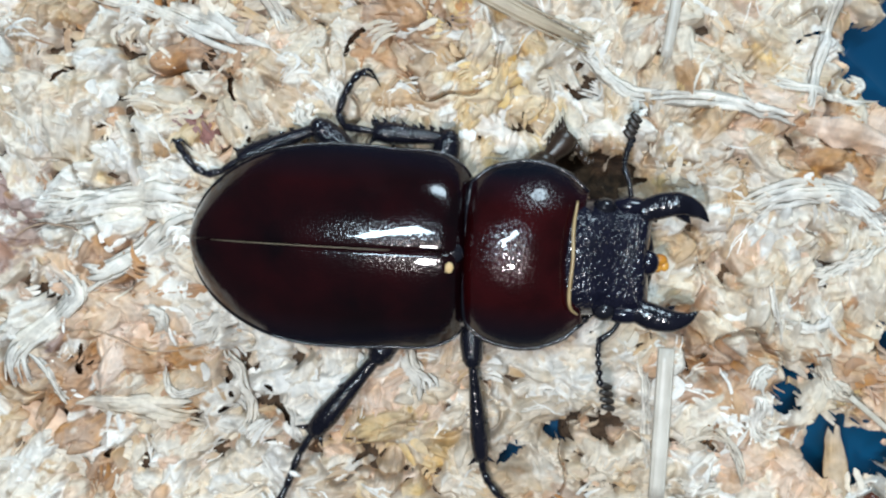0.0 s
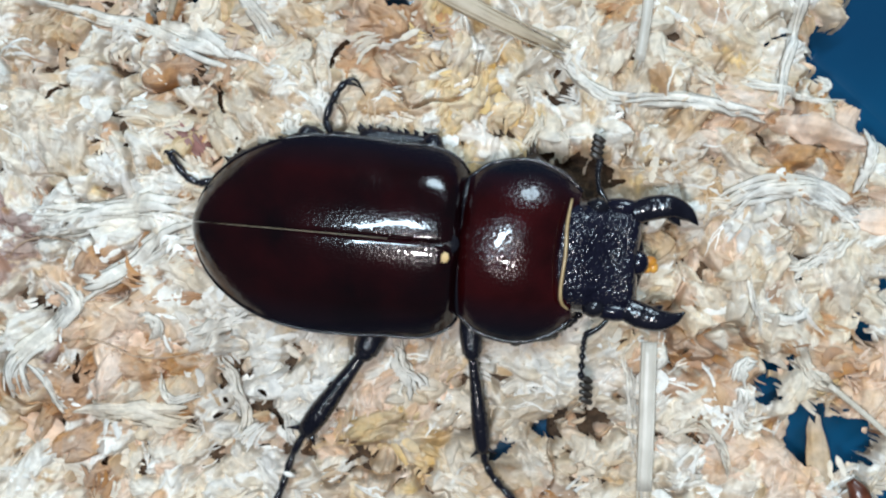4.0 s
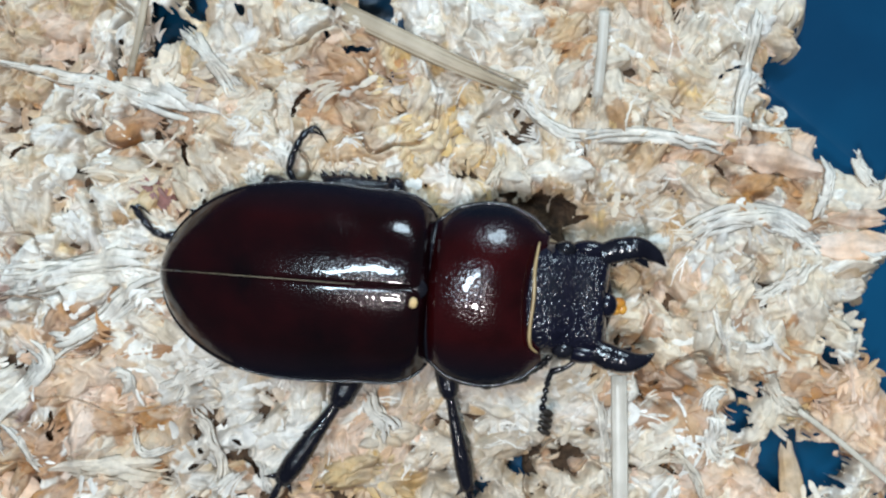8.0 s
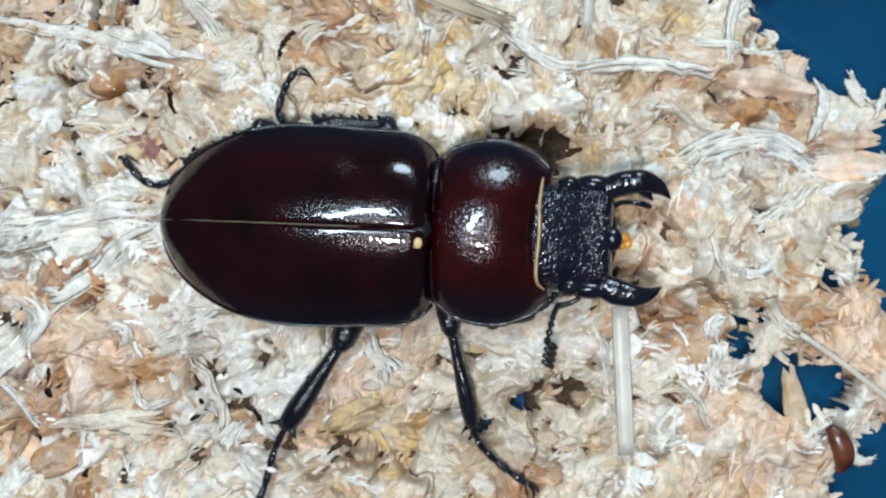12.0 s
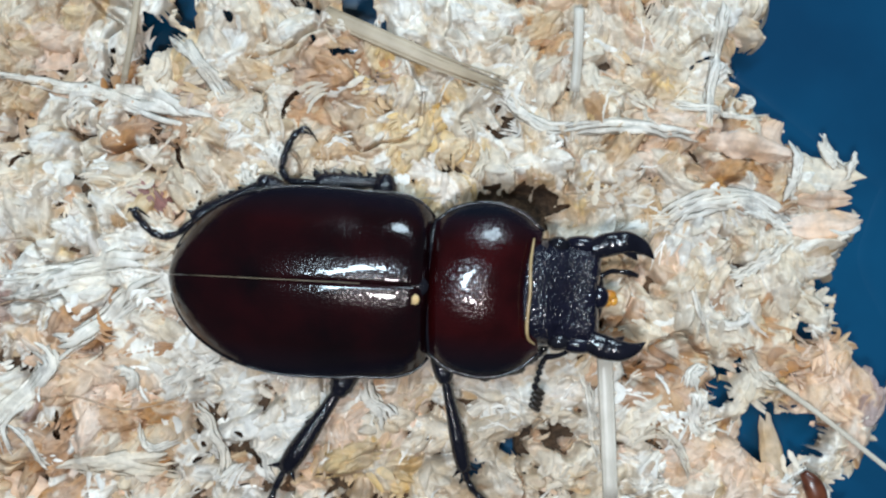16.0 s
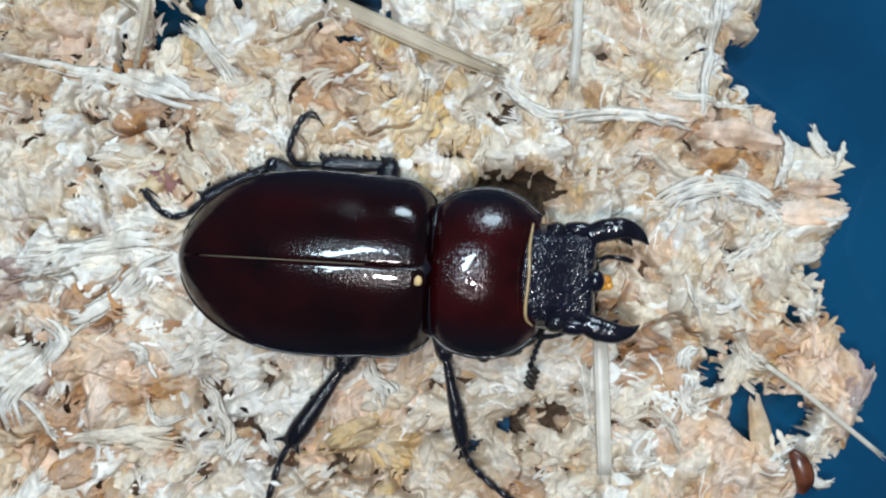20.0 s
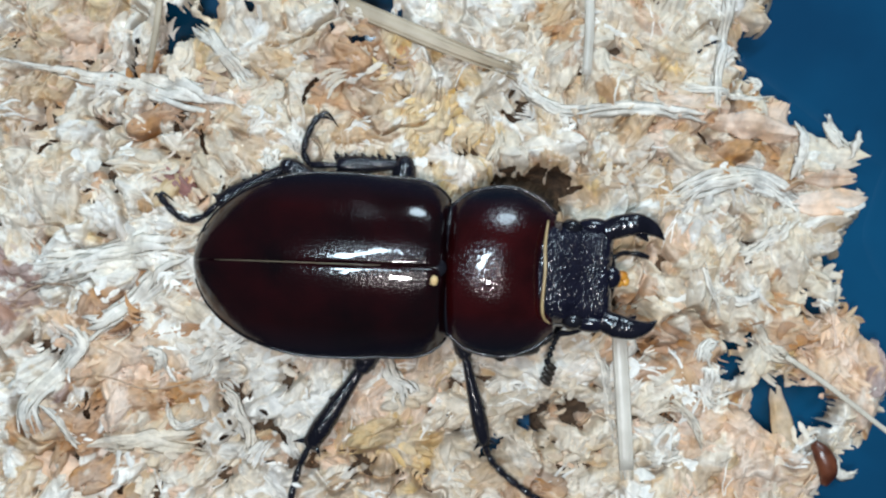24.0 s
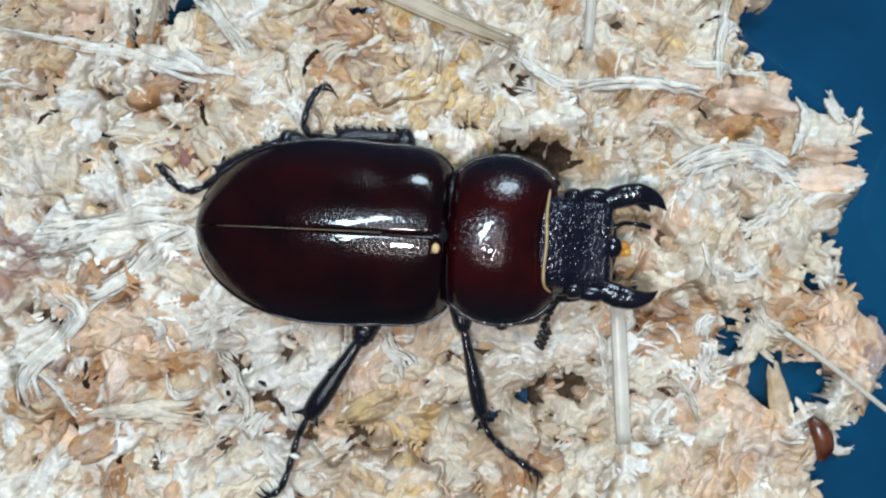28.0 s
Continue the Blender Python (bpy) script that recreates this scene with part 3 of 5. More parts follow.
def wood_mat():
    """Torn wool-like clumps of flakes: each clump domes up and keeps one grain, with creases between."""
    rng = np.random.default_rng(21)
    field, gx, gy, nx, ny, x0, y0, step = FIELD, GX, GY, NX, NY, X0, Y0, STEP
    tone = np.zeros((nx, ny, 3))
    low = lie(gx, gy)
    # bare crevices, through which the crumbled layer below shows, its colour darkened as shade
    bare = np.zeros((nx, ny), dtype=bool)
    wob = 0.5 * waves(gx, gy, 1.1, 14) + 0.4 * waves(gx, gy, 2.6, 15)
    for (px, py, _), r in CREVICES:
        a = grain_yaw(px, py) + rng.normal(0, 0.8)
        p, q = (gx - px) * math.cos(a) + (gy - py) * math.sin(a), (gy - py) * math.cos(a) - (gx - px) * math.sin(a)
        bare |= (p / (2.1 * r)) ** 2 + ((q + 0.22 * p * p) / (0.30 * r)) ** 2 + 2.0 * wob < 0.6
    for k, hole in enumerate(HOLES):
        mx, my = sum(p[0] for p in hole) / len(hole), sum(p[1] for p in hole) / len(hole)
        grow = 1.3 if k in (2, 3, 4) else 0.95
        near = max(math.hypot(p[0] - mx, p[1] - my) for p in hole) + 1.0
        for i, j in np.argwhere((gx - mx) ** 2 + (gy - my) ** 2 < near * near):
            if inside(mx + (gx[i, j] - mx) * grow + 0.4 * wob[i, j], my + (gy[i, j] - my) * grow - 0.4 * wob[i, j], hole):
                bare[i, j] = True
    # the hollow by the pronotum is bared to the dark layer as its shadow
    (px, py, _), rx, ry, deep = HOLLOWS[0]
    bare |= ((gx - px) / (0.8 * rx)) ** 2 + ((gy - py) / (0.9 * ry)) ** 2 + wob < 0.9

    def flake(x, y, long, wide, yaw, z0, tilt, col, clump=None):
        """One curved shred: tapered, cupped or rolled across, finely ridged along its grain, frayed at its tips."""
        c, s = math.cos(yaw), math.sin(yaw)
        r = long * 1.1 + wide * 0.5
        i0, i1 = max(0, int((x - r - x0) / step)), min(nx, int((x + r - x0) / step) + 2)
        j0, j1 = max(0, int((y - r - y0) / step)), min(ny, int((y + r - y0) / step) + 2)
        if i1 <= i0 or j1 <= j0:
            return
        ax, ay = gx[i0:i1, j0:j1], gy[i0:i1, j0:j1]
        dx, dy = ax - x, ay - y
        u, v = (dx * c + dy * s) / long, (-dx * s + dy * c) / wide
        v = v + (rng.normal(0, 0.17) * (u * u - 0.3) + rng.normal(0, 0.10) * u * (u * u - 0.5)) * long / wide
        ph = rng.uniform(0, 60)
        across = v * wide
        streak = 0.7 * waves(across * 3.2 + ph, u * long * 0.5 + ph, 1.0, 1) + 0.5 * waves(across * 6.0 + ph, u * long * 0.6, 1.0, 2)
        hair = waves(across * 11.0 + ph, u * long * 0.9 + ph, 1.0, 4)
        taper = np.clip(1 - np.abs(u) ** rng.uniform(1.8, 4.0), 0.0, 1) ** 0.6 * (1 + rng.normal(0, 0.25) * u)
        edge = np.abs(v) / np.maximum(taper, 0.03) + 0.13 * waves(dx, dy, 1.7, ph) + 0.42 * streak * u * u
        roll = rng.normal(0.22, 0.34) * min(wide, 0.8)
        z = z0 + tilt * rng.normal(0, 0.40) * u * min(long, 1.4) + tilt * rng.normal(0, 0.50) * across
        z = z + rng.normal(0.0, 0.18) * u * u - roll * v * v + 0.085 * streak + 0.03 * hair + 0.05 * waves(u * long * 3.2 + ph, across * 1.1 + ph, 1.0, 6) + low[i0:i1, j0:j1]
        z = z - 0.26 * np.clip((edge - 0.66) / 0.34, 0, 1) ** 2
        if clump is not None:
            px, py, cc, cs, ra, rb = clump
            p, q = ((ax - px) * cc + (ay - py) * cs) / ra, (-(ax - px) * cs + (ay - py) * cc) / rb
            d = p * p + q * q
            z = z + 0.62 * rb * np.sqrt(np.clip(1.25 - d, 0.0, 1.25)) - 1.3 * np.clip(d - 0.9, 0, 2)
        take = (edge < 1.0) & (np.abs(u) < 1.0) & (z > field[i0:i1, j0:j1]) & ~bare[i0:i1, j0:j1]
        field[i0:i1, j0:j1][take] = z[take]
        # browner towards the end that was torn last
        root = rng.uniform(-0.08, 0.42) * (0.5 + 0.5 * u[..., None])
        shade = (1 + 0.09 * streak + 0.05 * hair)[..., None] * (1 - root * np.array((0.35, 0.62, 0.95)))
        tone[i0:i1, j0:j1][take] = (col * shade)[take]

    def open_ground(x, y, reach):
        if any(((x - p[0]) / (rx * 0.8 + reach)) ** 2 + ((y - p[1]) / (ry * 0.8 + reach)) ** 2 < 1 for p, rx, ry, deep in HOLLOWS[:1] if reach < 0.3):
            return False
        return not any((x - p[0]) ** 2 + (y - p[1]) ** 2 < (r * 0.6 + reach) ** 2 for p, r in CREVICES)
    # a thin layer underneath, coloured browner to put shade into the creases
    made = 0
    while made < 2500:
        x, y = rng.uniform(x0 + 1, x0 + step * nx - 1), rng.uniform(y0 + 1, y0 + step * ny - 1)
        if not covered(x, y) or not open_ground(x, y, 0.35):
            continue
        made += 1
        long = rng.uniform(0.6, 1.3)
        flake(x, y, long, long * rng.uniform(0.25, 0.5), grain_yaw(x, y) + rng.normal(0, 1.0), rng.uniform(-1.5, -0.9), 1.0, tint(int(rng.choice((0, 2, 2, 3, 4))), rng))
    made = 0
    while made < 1750:
        x, y = rng.uniform(x0 + 1, x0 + step * nx - 1), rng.uniform(y0 + 1, y0 + step * ny - 1)
        if not covered(x, y):
            continue
        rb = rng.uniform(0.45, 1.25)
        ra = rb * rng.uniform(1.1, 2.6)
        if not open_ground(x, y, rb * 0.75):
            continue
        yaw = grain_yaw(x, y) + rng.normal(0, 0.6)
        c, s = math.cos(yaw), math.sin(yaw)
        if rng.random() < 0.9 and not all(covered(x + q * ra * c, y + q * ra * s) for q in (-0.8, 0.8)):
            continue
        made += 1
        wood = wood_at(x, y, rng)
        base = tint(wood, rng)
        z0 = rng.uniform(-1.25, -0.35)
        for _ in range(int(6 + 6.5 * ra * rb)):
            p, q = rng.uniform(-0.85, 0.85), rng.uniform(-0.85, 0.85)
            fx, fy = x + p * ra * c - q * rb * s, y + p * ra * s + q * rb * c
            if not covered(fx, fy):
                continue
            long = rng.uniform(0.55, 1.25) * min(1.6, ra)
            col = base * rng.uniform(0.90, 1.08) if rng.random() < 0.9 else 0.5 * base + 0.5 * tint(wood_at(fx, fy, rng), rng)
            flake(fx, fy, long, max(0.17, long * rng.uniform(0.14, 0.36)), yaw + 0.6 * p * q + rng.normal(0, 0.42), z0 + rng.uniform(-0.22, 0.22), 0.55, col, (x, y, c, s, ra, rb))
    keep = field > -8.5
    weight = blur(keep.astype(float), 1)
    tone = np.stack([blur(tone[..., k] * keep, 1) / np.maximum(weight, 1e-6) for k in range(3)], -1)
    index = np.arange(nx * ny).reshape(nx, ny)
    quad = np.stack([index[:-1, :-1], index[1:, :-1], index[1:, 1:], index[:-1, 1:]], -1)
    good = keep[:-1, :-1] & keep[1:, :-1] & keep[1:, 1:] & keep[:-1, 1:]
    quad = quad[good]
    used = np.zeros(nx * ny, dtype=bool)
    used[quad.ravel()] = True
    order = np.cumsum(used) - 1
    quad = order[quad]
    verts = np.stack([gx, gy, np.where(keep, field, 0.0)], -1).reshape(-1, 3)[used] * MM
    data = bpy.data.meshes.new("wood_mat")
    data.vertices.add(len(verts))
    data.vertices.foreach_set("co", verts.astype(np.float32).ravel())
    data.loops.add(len(quad) * 4)
    data.loops.foreach_set("vertex_index", quad.astype(np.int32).ravel())
    data.polygons.add(len(quad))
    data.polygons.foreach_set("loop_start", np.arange(0, len(quad) * 4, 4, dtype=np.int32))
    data.polygons.foreach_set("use_smooth", np.ones(len(quad), dtype=bool))
    paint = data.attributes.new("tint", "FLOAT_COLOR", "POINT")
    rgba = np.concatenate([tone.reshape(-1, 3)[used], np.ones((len(verts), 1))], 1)
    paint.data.foreach_set("color", rgba.astype(np.float32).ravel())
    data.update(calc_edges=True)
    data.validate()
    data.materials.append(WOOD)
    return tagged(new("wood_mat", data), "matted cream, tan and rust torn wood flakes", "wood shavings", kind="stuff")


wood_mat()
TOP = blur(np.maximum(FIELD, lie(GX, GY) - 1.2), 5)
SMOOTH_TOP = blur(TOP, 36)


def top(x, y):
    """Height of the matted wood, smoothed a little, on which looser pieces lie."""
    i = np.clip(np.round((np.asarray(x) - X0) / STEP).astype(int), 0, NX - 1)
    j = np.clip(np.round((np.asarray(y) - Y0) / STEP).astype(int), 0, NY - 1)
    return TOP[i, j]


def hollow(x, y):
    (px, py, _), rx, ry, deep = HOLLOWS[0]
    return ((x - px) / rx) ** 2 + ((y - py) / ry) ** 2 < 1


def smooth_top(x, y):
    i = min(max(round((x - X0) / STEP), 0), NX - 1)
    j = min(max(round((y - Y0) / STEP), 0), NY - 1)
    return float(SMOOTH_TOP[i, j])


def shavings(name, count, seed, lengths, widths, strips, lift, label, tilt=0.12, wild=0.03, rows=7, mix=None):
    rng = np.random.default_rng(seed)
    verts, faces, tones, n, made = [], [], [], 0, 0
    while made < count:
        x, y = rng.uniform(-43, 44), rng.uniform(-29, 29)
        if not covered(x, y) or hollow(x, y):
            continue
        wood = wood_at(x, y, rng)
        if mix is not None and rng.random() < 0.5:
            wood = mix
        ln, yaw = rng.uniform(*lengths), grain_yaw(x, y) + rng.normal(0, 0.6)
        ends = [(x + ln * q * math.cos(yaw), y + ln * q * math.sin(yaw)) for q in (-0.42, 0.42)]
        if not all(covered(*e) for e in ends) and rng.random() < 0.93:
            continue
        v, f = shaving(rng, ln, rng.uniform(*widths), int(rng.integers(*strips)), rows, wild)
        v = turn_z(v, yaw, rng.normal(0, tilt))
        v[:, 0] += x
        v[:, 1] += y
        v[:, 2] += 0.7 * top(v[:, 0], v[:, 1]) + 0.3 * float(top(x, y)) + rng.uniform(*lift)
        verts.append(v)
        faces.append(f + n)
        tones.append(np.tile(tint(wood, rng), (len(v), 1)) * np.repeat(rng.uniform(0.9, 1.08, len(v) // (rows * 3)), rows * 3)[:, None])
        n += len(v)
        made += 1
    data = bpy.data.meshes.new(name)
    data.from_pydata((np.concatenate(verts) * MM).tolist(), [], np.concatenate(faces).tolist())
    data.materials.append(WOOD)
    data.polygons.foreach_set("use_smooth", np.ones(len(data.polygons), dtype=bool))
    paint = data.attributes.new("tint", "FLOAT_COLOR", "POINT")
    tones = np.concatenate(tones)
    paint.data.foreach_set("color", np.concatenate([tones, np.ones((n, 1))], 1).astype(np.float32).ravel())
    return tagged(new(name, data), label, "wood shavings", kind="stuff")


shavings("wood_shavings", 300, 11, (1.6, 3.6), (0.7, 1.5), (4, 8), (-0.30, 0.0), "cream and tan fibrous shavings matted into the bed")
shavings("wood_flakes", 380, 12, (0.7, 1.7), (0.3, 0.8), (1, 4), (-0.15, 0.12), "small torn flakes of pale wood over the shavings", 0.2)
shavings("wood_fibres", 360, 13, (1.8, 4.5), (0.15, 0.45), (1, 4), (-0.08, 0.12), "bleached stringy wood fibres lying over the bed", 0.05, 0.08, 9, mix=1)

# ---- the beetle ----
beetle = new("stag_beetle")
tagged(beetle, "glossy dark red-brown stag beetle resting on pale shavings", "beetle")
HALF, LENGTH = 6.98, 19.6      # wing cases: half width, length


def case_place(side):
    def place(u, v):
        s = LENGTH * (u ** 1.25)
        w = HALF * math.sqrt(max(0.0, 1 - max(0.0, 1 - s / 10.2) ** 2.05))
        w *= 1 - 0.014 * math.exp(-((s - 14.2) / 1.3) ** 2)
        w *= 1 - 0.05 * max(0.0, (s - 11) / 8) ** 2
        front = max(0.0, (s - 15.4) / 4.3)
        w *= math.sqrt(max(0.0, 1 - 0.42 * front ** 3.6))
        top = 4.2 + 5.1 * math.sqrt(max(0.0, 1 - abs(1 - s / 16.0) ** 2.2))
        rim = 3.7 + 2.1 * min(1.0, s / 6.0) ** 0.7
        cap = math.sqrt(max(0.0, 1 - 0.75 * max(0.0, (s - 17.6) / 2.0) ** 4))
        a = math.sin(math.pi / 2 * min(1.0, v))
        z = rim + (top - rim) * cap * max(0.0, 1 - a ** 2.35) ** 0.95
        y = w * a
        z -= 0.16 * math.exp(-(y / 0.13) ** 2) * min(1.0, s / 2)
        # shoulder bulge, and a fine groove along the seam towards the front
        z += 0.24 * math.exp(-((s - 16.8) / 2.0) ** 2 - ((y - 4.6) / 1.5) ** 2)
        z -= 0.014 * math.exp(-((y - 0.46) / 0.11) ** 2) * min(1.0, max(0.0, (s - 8.0) / 3.0))
        return (s - LENGTH + 0.75 + 0.25 * (y / 6.5) ** 2, side * (y + 0.012), z)
    return place


def wing_case(side):
    v, f = dome(72, 64, case_place(side), 0.0, 1.0, floor=3.2)
    if side < 0:
        f = [face[::-1] for face in f]
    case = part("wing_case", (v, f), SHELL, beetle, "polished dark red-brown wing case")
    place = case_place(side)
    edge = [Vector(place(u / 40, 1.0)) + Vector((0, 0.05 * side, 0.0)) for u in range(1, 41)]
    part("wing_rim", sweep(edge, [0.07, 0.10, 0.10, 0.08], n=40, sides=6), BLACK, case, "thin black raised rim")
    return case


for s in (1, -1):
    wing_case(s)


def suture_point(s):
    x, _, z = case_place(1)((s / LENGTH) ** 0.8, 0.0)
    return (x, 0.0, z + 0.09)


part("suture", sweep([suture_point(s) for s in (2.0, 4.5, 7, 9.5, 12, 14.5)], [0.012, 0.02, 0.02, 0.012], n=14, sides=6), SUTURE, beetle, "pale line between the wing cases")
part("belly", ball((-3.5, 0, 3.0), 13.0, 5.6, 1.6, 20, 10), BLACK, beetle, "black underside")
part("scutellum", ball((-0.3, 0, 8.75), 0.95, 0.8, 0.28, 14, 8), BLACK, beetle, "small black scutellum")


THORAX_PLAN = [p.y for p in spline([(0, 0.75, 0), (0.125, 0.885, 0), (0.25, 0.955, 0), (0.375, 0.99, 0), (0.5, 1.0, 0), (0.625, 0.985, 0), (0.75, 0.93, 0), (0.875, 0.845, 0), (1.0, 0.70, 0)], 65)]


def thorax_place(u, v):
    s = 8.6 * u
    w = 6.45 * THORAX_PLAN[round(u * 64)]
    a = math.sin(math.pi / 2 * max(-1.0, min(1.0, v)))
    top = 9.35 - 0.75 * (2 * u - 0.95) ** 2
    edge = math.sqrt(max(0.0, 1 - 0.55 * max(0.0, (u - 0.8) / 0.2) ** 3 - 0.6 * max(0.0, (0.1 - u) / 0.1) ** 2))
    z = 6.3 + (top - 6.3) * edge * max(0.0, 1 - abs(a) ** 2.5) ** 0.90
    x = 0.55 + s * (1 - 0.16 * (1 - a * a) ** 1.3 * u) + 0.35 * (1 - u) * a * a - 0.9 * max(0.0, abs(a) - 0.8) * u
    return (x, w * a, z)


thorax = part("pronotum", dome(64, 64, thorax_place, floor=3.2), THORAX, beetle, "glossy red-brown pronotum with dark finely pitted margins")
rimline = [Vector(thorax_place(u / 20, 1.0)) for u in range(21)]
part("pronotum_rim", sweep(rimline, [0.16, 0.16], n=24, sides=6), BLACK, thorax)
part("pronotum_rim", sweep([Vector((p.x, -p.y, p.z)) for p in rimline], [0.16, 0.16], n=24, sides=6), BLACK, thorax)
part("rear_margin", sweep([thorax_place(0.0, v / 10) for v in range(-9, 10)], [0.14, 0.14], n=24, sides=6), BLACK, thorax)
part("collar", sweep([(8.12, 3.90, 8.1), (7.89, 2.07, 8.7), (7.94, -0.01, 8.85), (7.82, -2.30, 8.7), (8.00, -3.35, 8.3), (8.54, -3.80, 7.8)],
                     [0.08, 0.13, 0.12, 0.13, 0.12, 0.06], n=24, sides=8), COLLAR, beetle, "straw-coloured membrane at the neck")


def head_place(u, v):
    s = 6.3 * u
    a = math.sin(math.pi / 2 * max(-1.0, min(1.0, v)))
    w = 4.2 * math.sqrt(max(0.0, 1 - 0.10 * max(0.0, (u - 0.75) / 0.25) ** 2)) - 0.35 * math.sin(math.pi * min(1, u * 1.2)) * 0.4
    top = 8.3 - 1.5 * u ** 1.6 - 0.35 * math.exp(-((u - 0.62) / 0.2) ** 2) * (1 - a * a)
    z = 4.4 + (top - 4.4) * math.sqrt(max(0.0, 1 - 0.75 * max(0.0, (u - 0.86) / 0.14) ** 3)) * max(0.0, 1 - abs(a) ** 4.5) ** 0.5
    z += 0.05 * noise.noise((s * 1.2, a * 5, 1.0)) + 0.05 * noise.noise((s * 4, a * 16, 5.0))
    # coarse granules, one rounded bead beside another
    d = noise.voronoi((s * 4.4, w * a * 4.4, 2.0 * a))[0][0]
    z += 0.13 * max(0.0, 1 - (d / 0.62) ** 2) * (1 - abs(a) ** 8) * (0.7 + 0.5 * noise.noise((s * 2, a * 8, 3.0)))
    return (7.3 + s - 0.25 * (1 - abs(a)) * u, w * a + 0.05, z)


head = part("head", dome(130, 170, head_place, floor=4.0), GRAIN, beetle, "black coarsely granular head")
part("clypeus", ball((13.35, -0.1, 6.0), 0.75, 0.9, 0.6, 14, 8), GRAIN, head)
for side in (1, -1):
    part("eye", ball((10.1 if side > 0 else 10.4, 3.55 * side, 6.5), 0.85, 0.7, 0.85, 16, 10), BLACK, head, "shiny black eye")
    part("cheek", ball((11.9, 3.7 * side, 6.2), 1.5, 0.7, 0.8, 14, 8), GRAIN, head)
part("labrum", ball((13.1, 0.0, 4.9), 0.8, 2.4, 0.5, 14, 8), BLACK, head)


def mandible(points, radii, tooth):
    v, f = sweep(points, radii, n=44, sides=22, flat=0.8)
    rough = []
    for p in v:
        k = 1 + 0.9 * (noise.noise((p.x * 1.3, p.y * 1.3, p.z * 1.3)) * 0.10 + noise.noise((p.x * 4, p.y * 4, p.z * 4)) * 0.05)
        rough.append(Vector((p.x, p.y, 6.5 + (p.z - 6.5) * k)))
    return part("mandible", join((rough, f), sweep([tooth[0], (Vector(tooth[0]) + Vector(tooth[1])) / 2, tooth[1]], [0.5, 0.34, 0.06], n=8, sides=10)), JAW, beetle, "curved rugged black jaw with one inner tooth")


mandible([(12.62, 3.35, 6.4), (13.78, 3.79, 6.5), (15.21, 4.03, 6.6), (16.45, 3.63, 6.5), (17.28, 2.91, 6.4)], [0.8, 0.9, 0.84, 0.55, 0.05],
         ((15.30, 3.50, 6.5), (16.05, 2.75, 6.3)))
mandible([(12.61, -3.31, 6.4), (13.69, -3.76, 6.5), (15.10, -3.99, 6.6), (16.14, -3.77, 6.5), (16.90, -3.27, 6.4)], [0.85, 0.95, 0.8, 0.45, 0.05],
         ((14.55, -3.60, 6.4), (15.30, -2.95, 6.3)))
# palps and the amber mouth tuft
PALP = part("palp", join(sweep([(13.46, 1.35, 5), (14.24, 1.83, 4.9), (14.86, 1.86, 4.8)], [0.22, 0.2, 0.2], n=6, sides=8),
                  sweep([(14.86, 1.86, 4.8), (15.67, 1.82, 4.7), (16.44, 1.60, 4.6)], [0.14, 0.26, 0.18], n=6, sides=8)), BLACK, beetle, "short black mouth feeler")
part("mouth_tuft", join(ball((14.28, 0.10, 4.9), 0.55, 0.4, 0.3), ball((14.64, -0.32, 4.7), 0.35, 0.42, 0.25), ball((14.09, -0.52, 4.9), 0.4, 0.3, 0.3)), AMBER, beetle, "orange hairy mouth tuft")
part("wood_fleck", join(ball((-0.29, -0.96, 9.25), 0.32, 0.42, 0.14, 7, 5), spine((-0.29, -0.88, 9.2), (-0.56, -1.31, 9.25), 0.2)), HONEY, beetle, "tiny straw-coloured fleck stuck to the shell")


def antenna(points, club, label):
    """Elbowed: a long scape, a beaded whip and a comb of plates at its end."""
    scape = part("antenna", sweep(points[:3], [0.20, 0.17, 0.26], n=8, sides=8), BLACK, beetle, label)
    line = spline(points[2:], 7)
    beads = [ball(p, 0.20 + 0.015 * k, 0.20 + 0.015 * k, 0.19, 9, 6) for k, p in enumerate(line)]
    part("antenna_beads", join(sweep(points[2:], [0.12, 0.14], n=8, sides=6), *beads), BLACK, scape)
    base, tip = Vector(club[0]), Vector(club[1])
    d = (tip - base)
    side = Vector((-d.y, d.x, 0)).normalized()
    for k in range(4):
        c = base + d * (k / 3.4)
        part("antenna_plate", sweep([c - side * 0.1, c + side * 0.38 + d * 0.12, c + side * 0.8 + d * 0.24], [0.17, 0.27, 0.18], n=5, sides=7), CLUB, scape)
    return scape


ANTENNA_R = antenna([(11.86, -3.72, 5.8), (10.83, -4.47, 5.4), (9.70, -4.73, 4.9), (9.47, -5.47, 4.2), (9.21, -7.06, 2.9)], ((9.19, -7.16, 2.8), (8.96, -8.66, 1.9)), "black elbowed feeler with a comb end")
ANTENNA_L = antenna([(12.01, 4.20, 5.6), (11.78, 5.35, 5.6), (11.41, 6.34, 5.4), (11.49, 7.29, 5.4), (11.83, 8.30, 5.4)], ((11.87, 8.35, 5.4), (12.35, 9.70, 5.5)), "black elbowed feeler with a comb end")


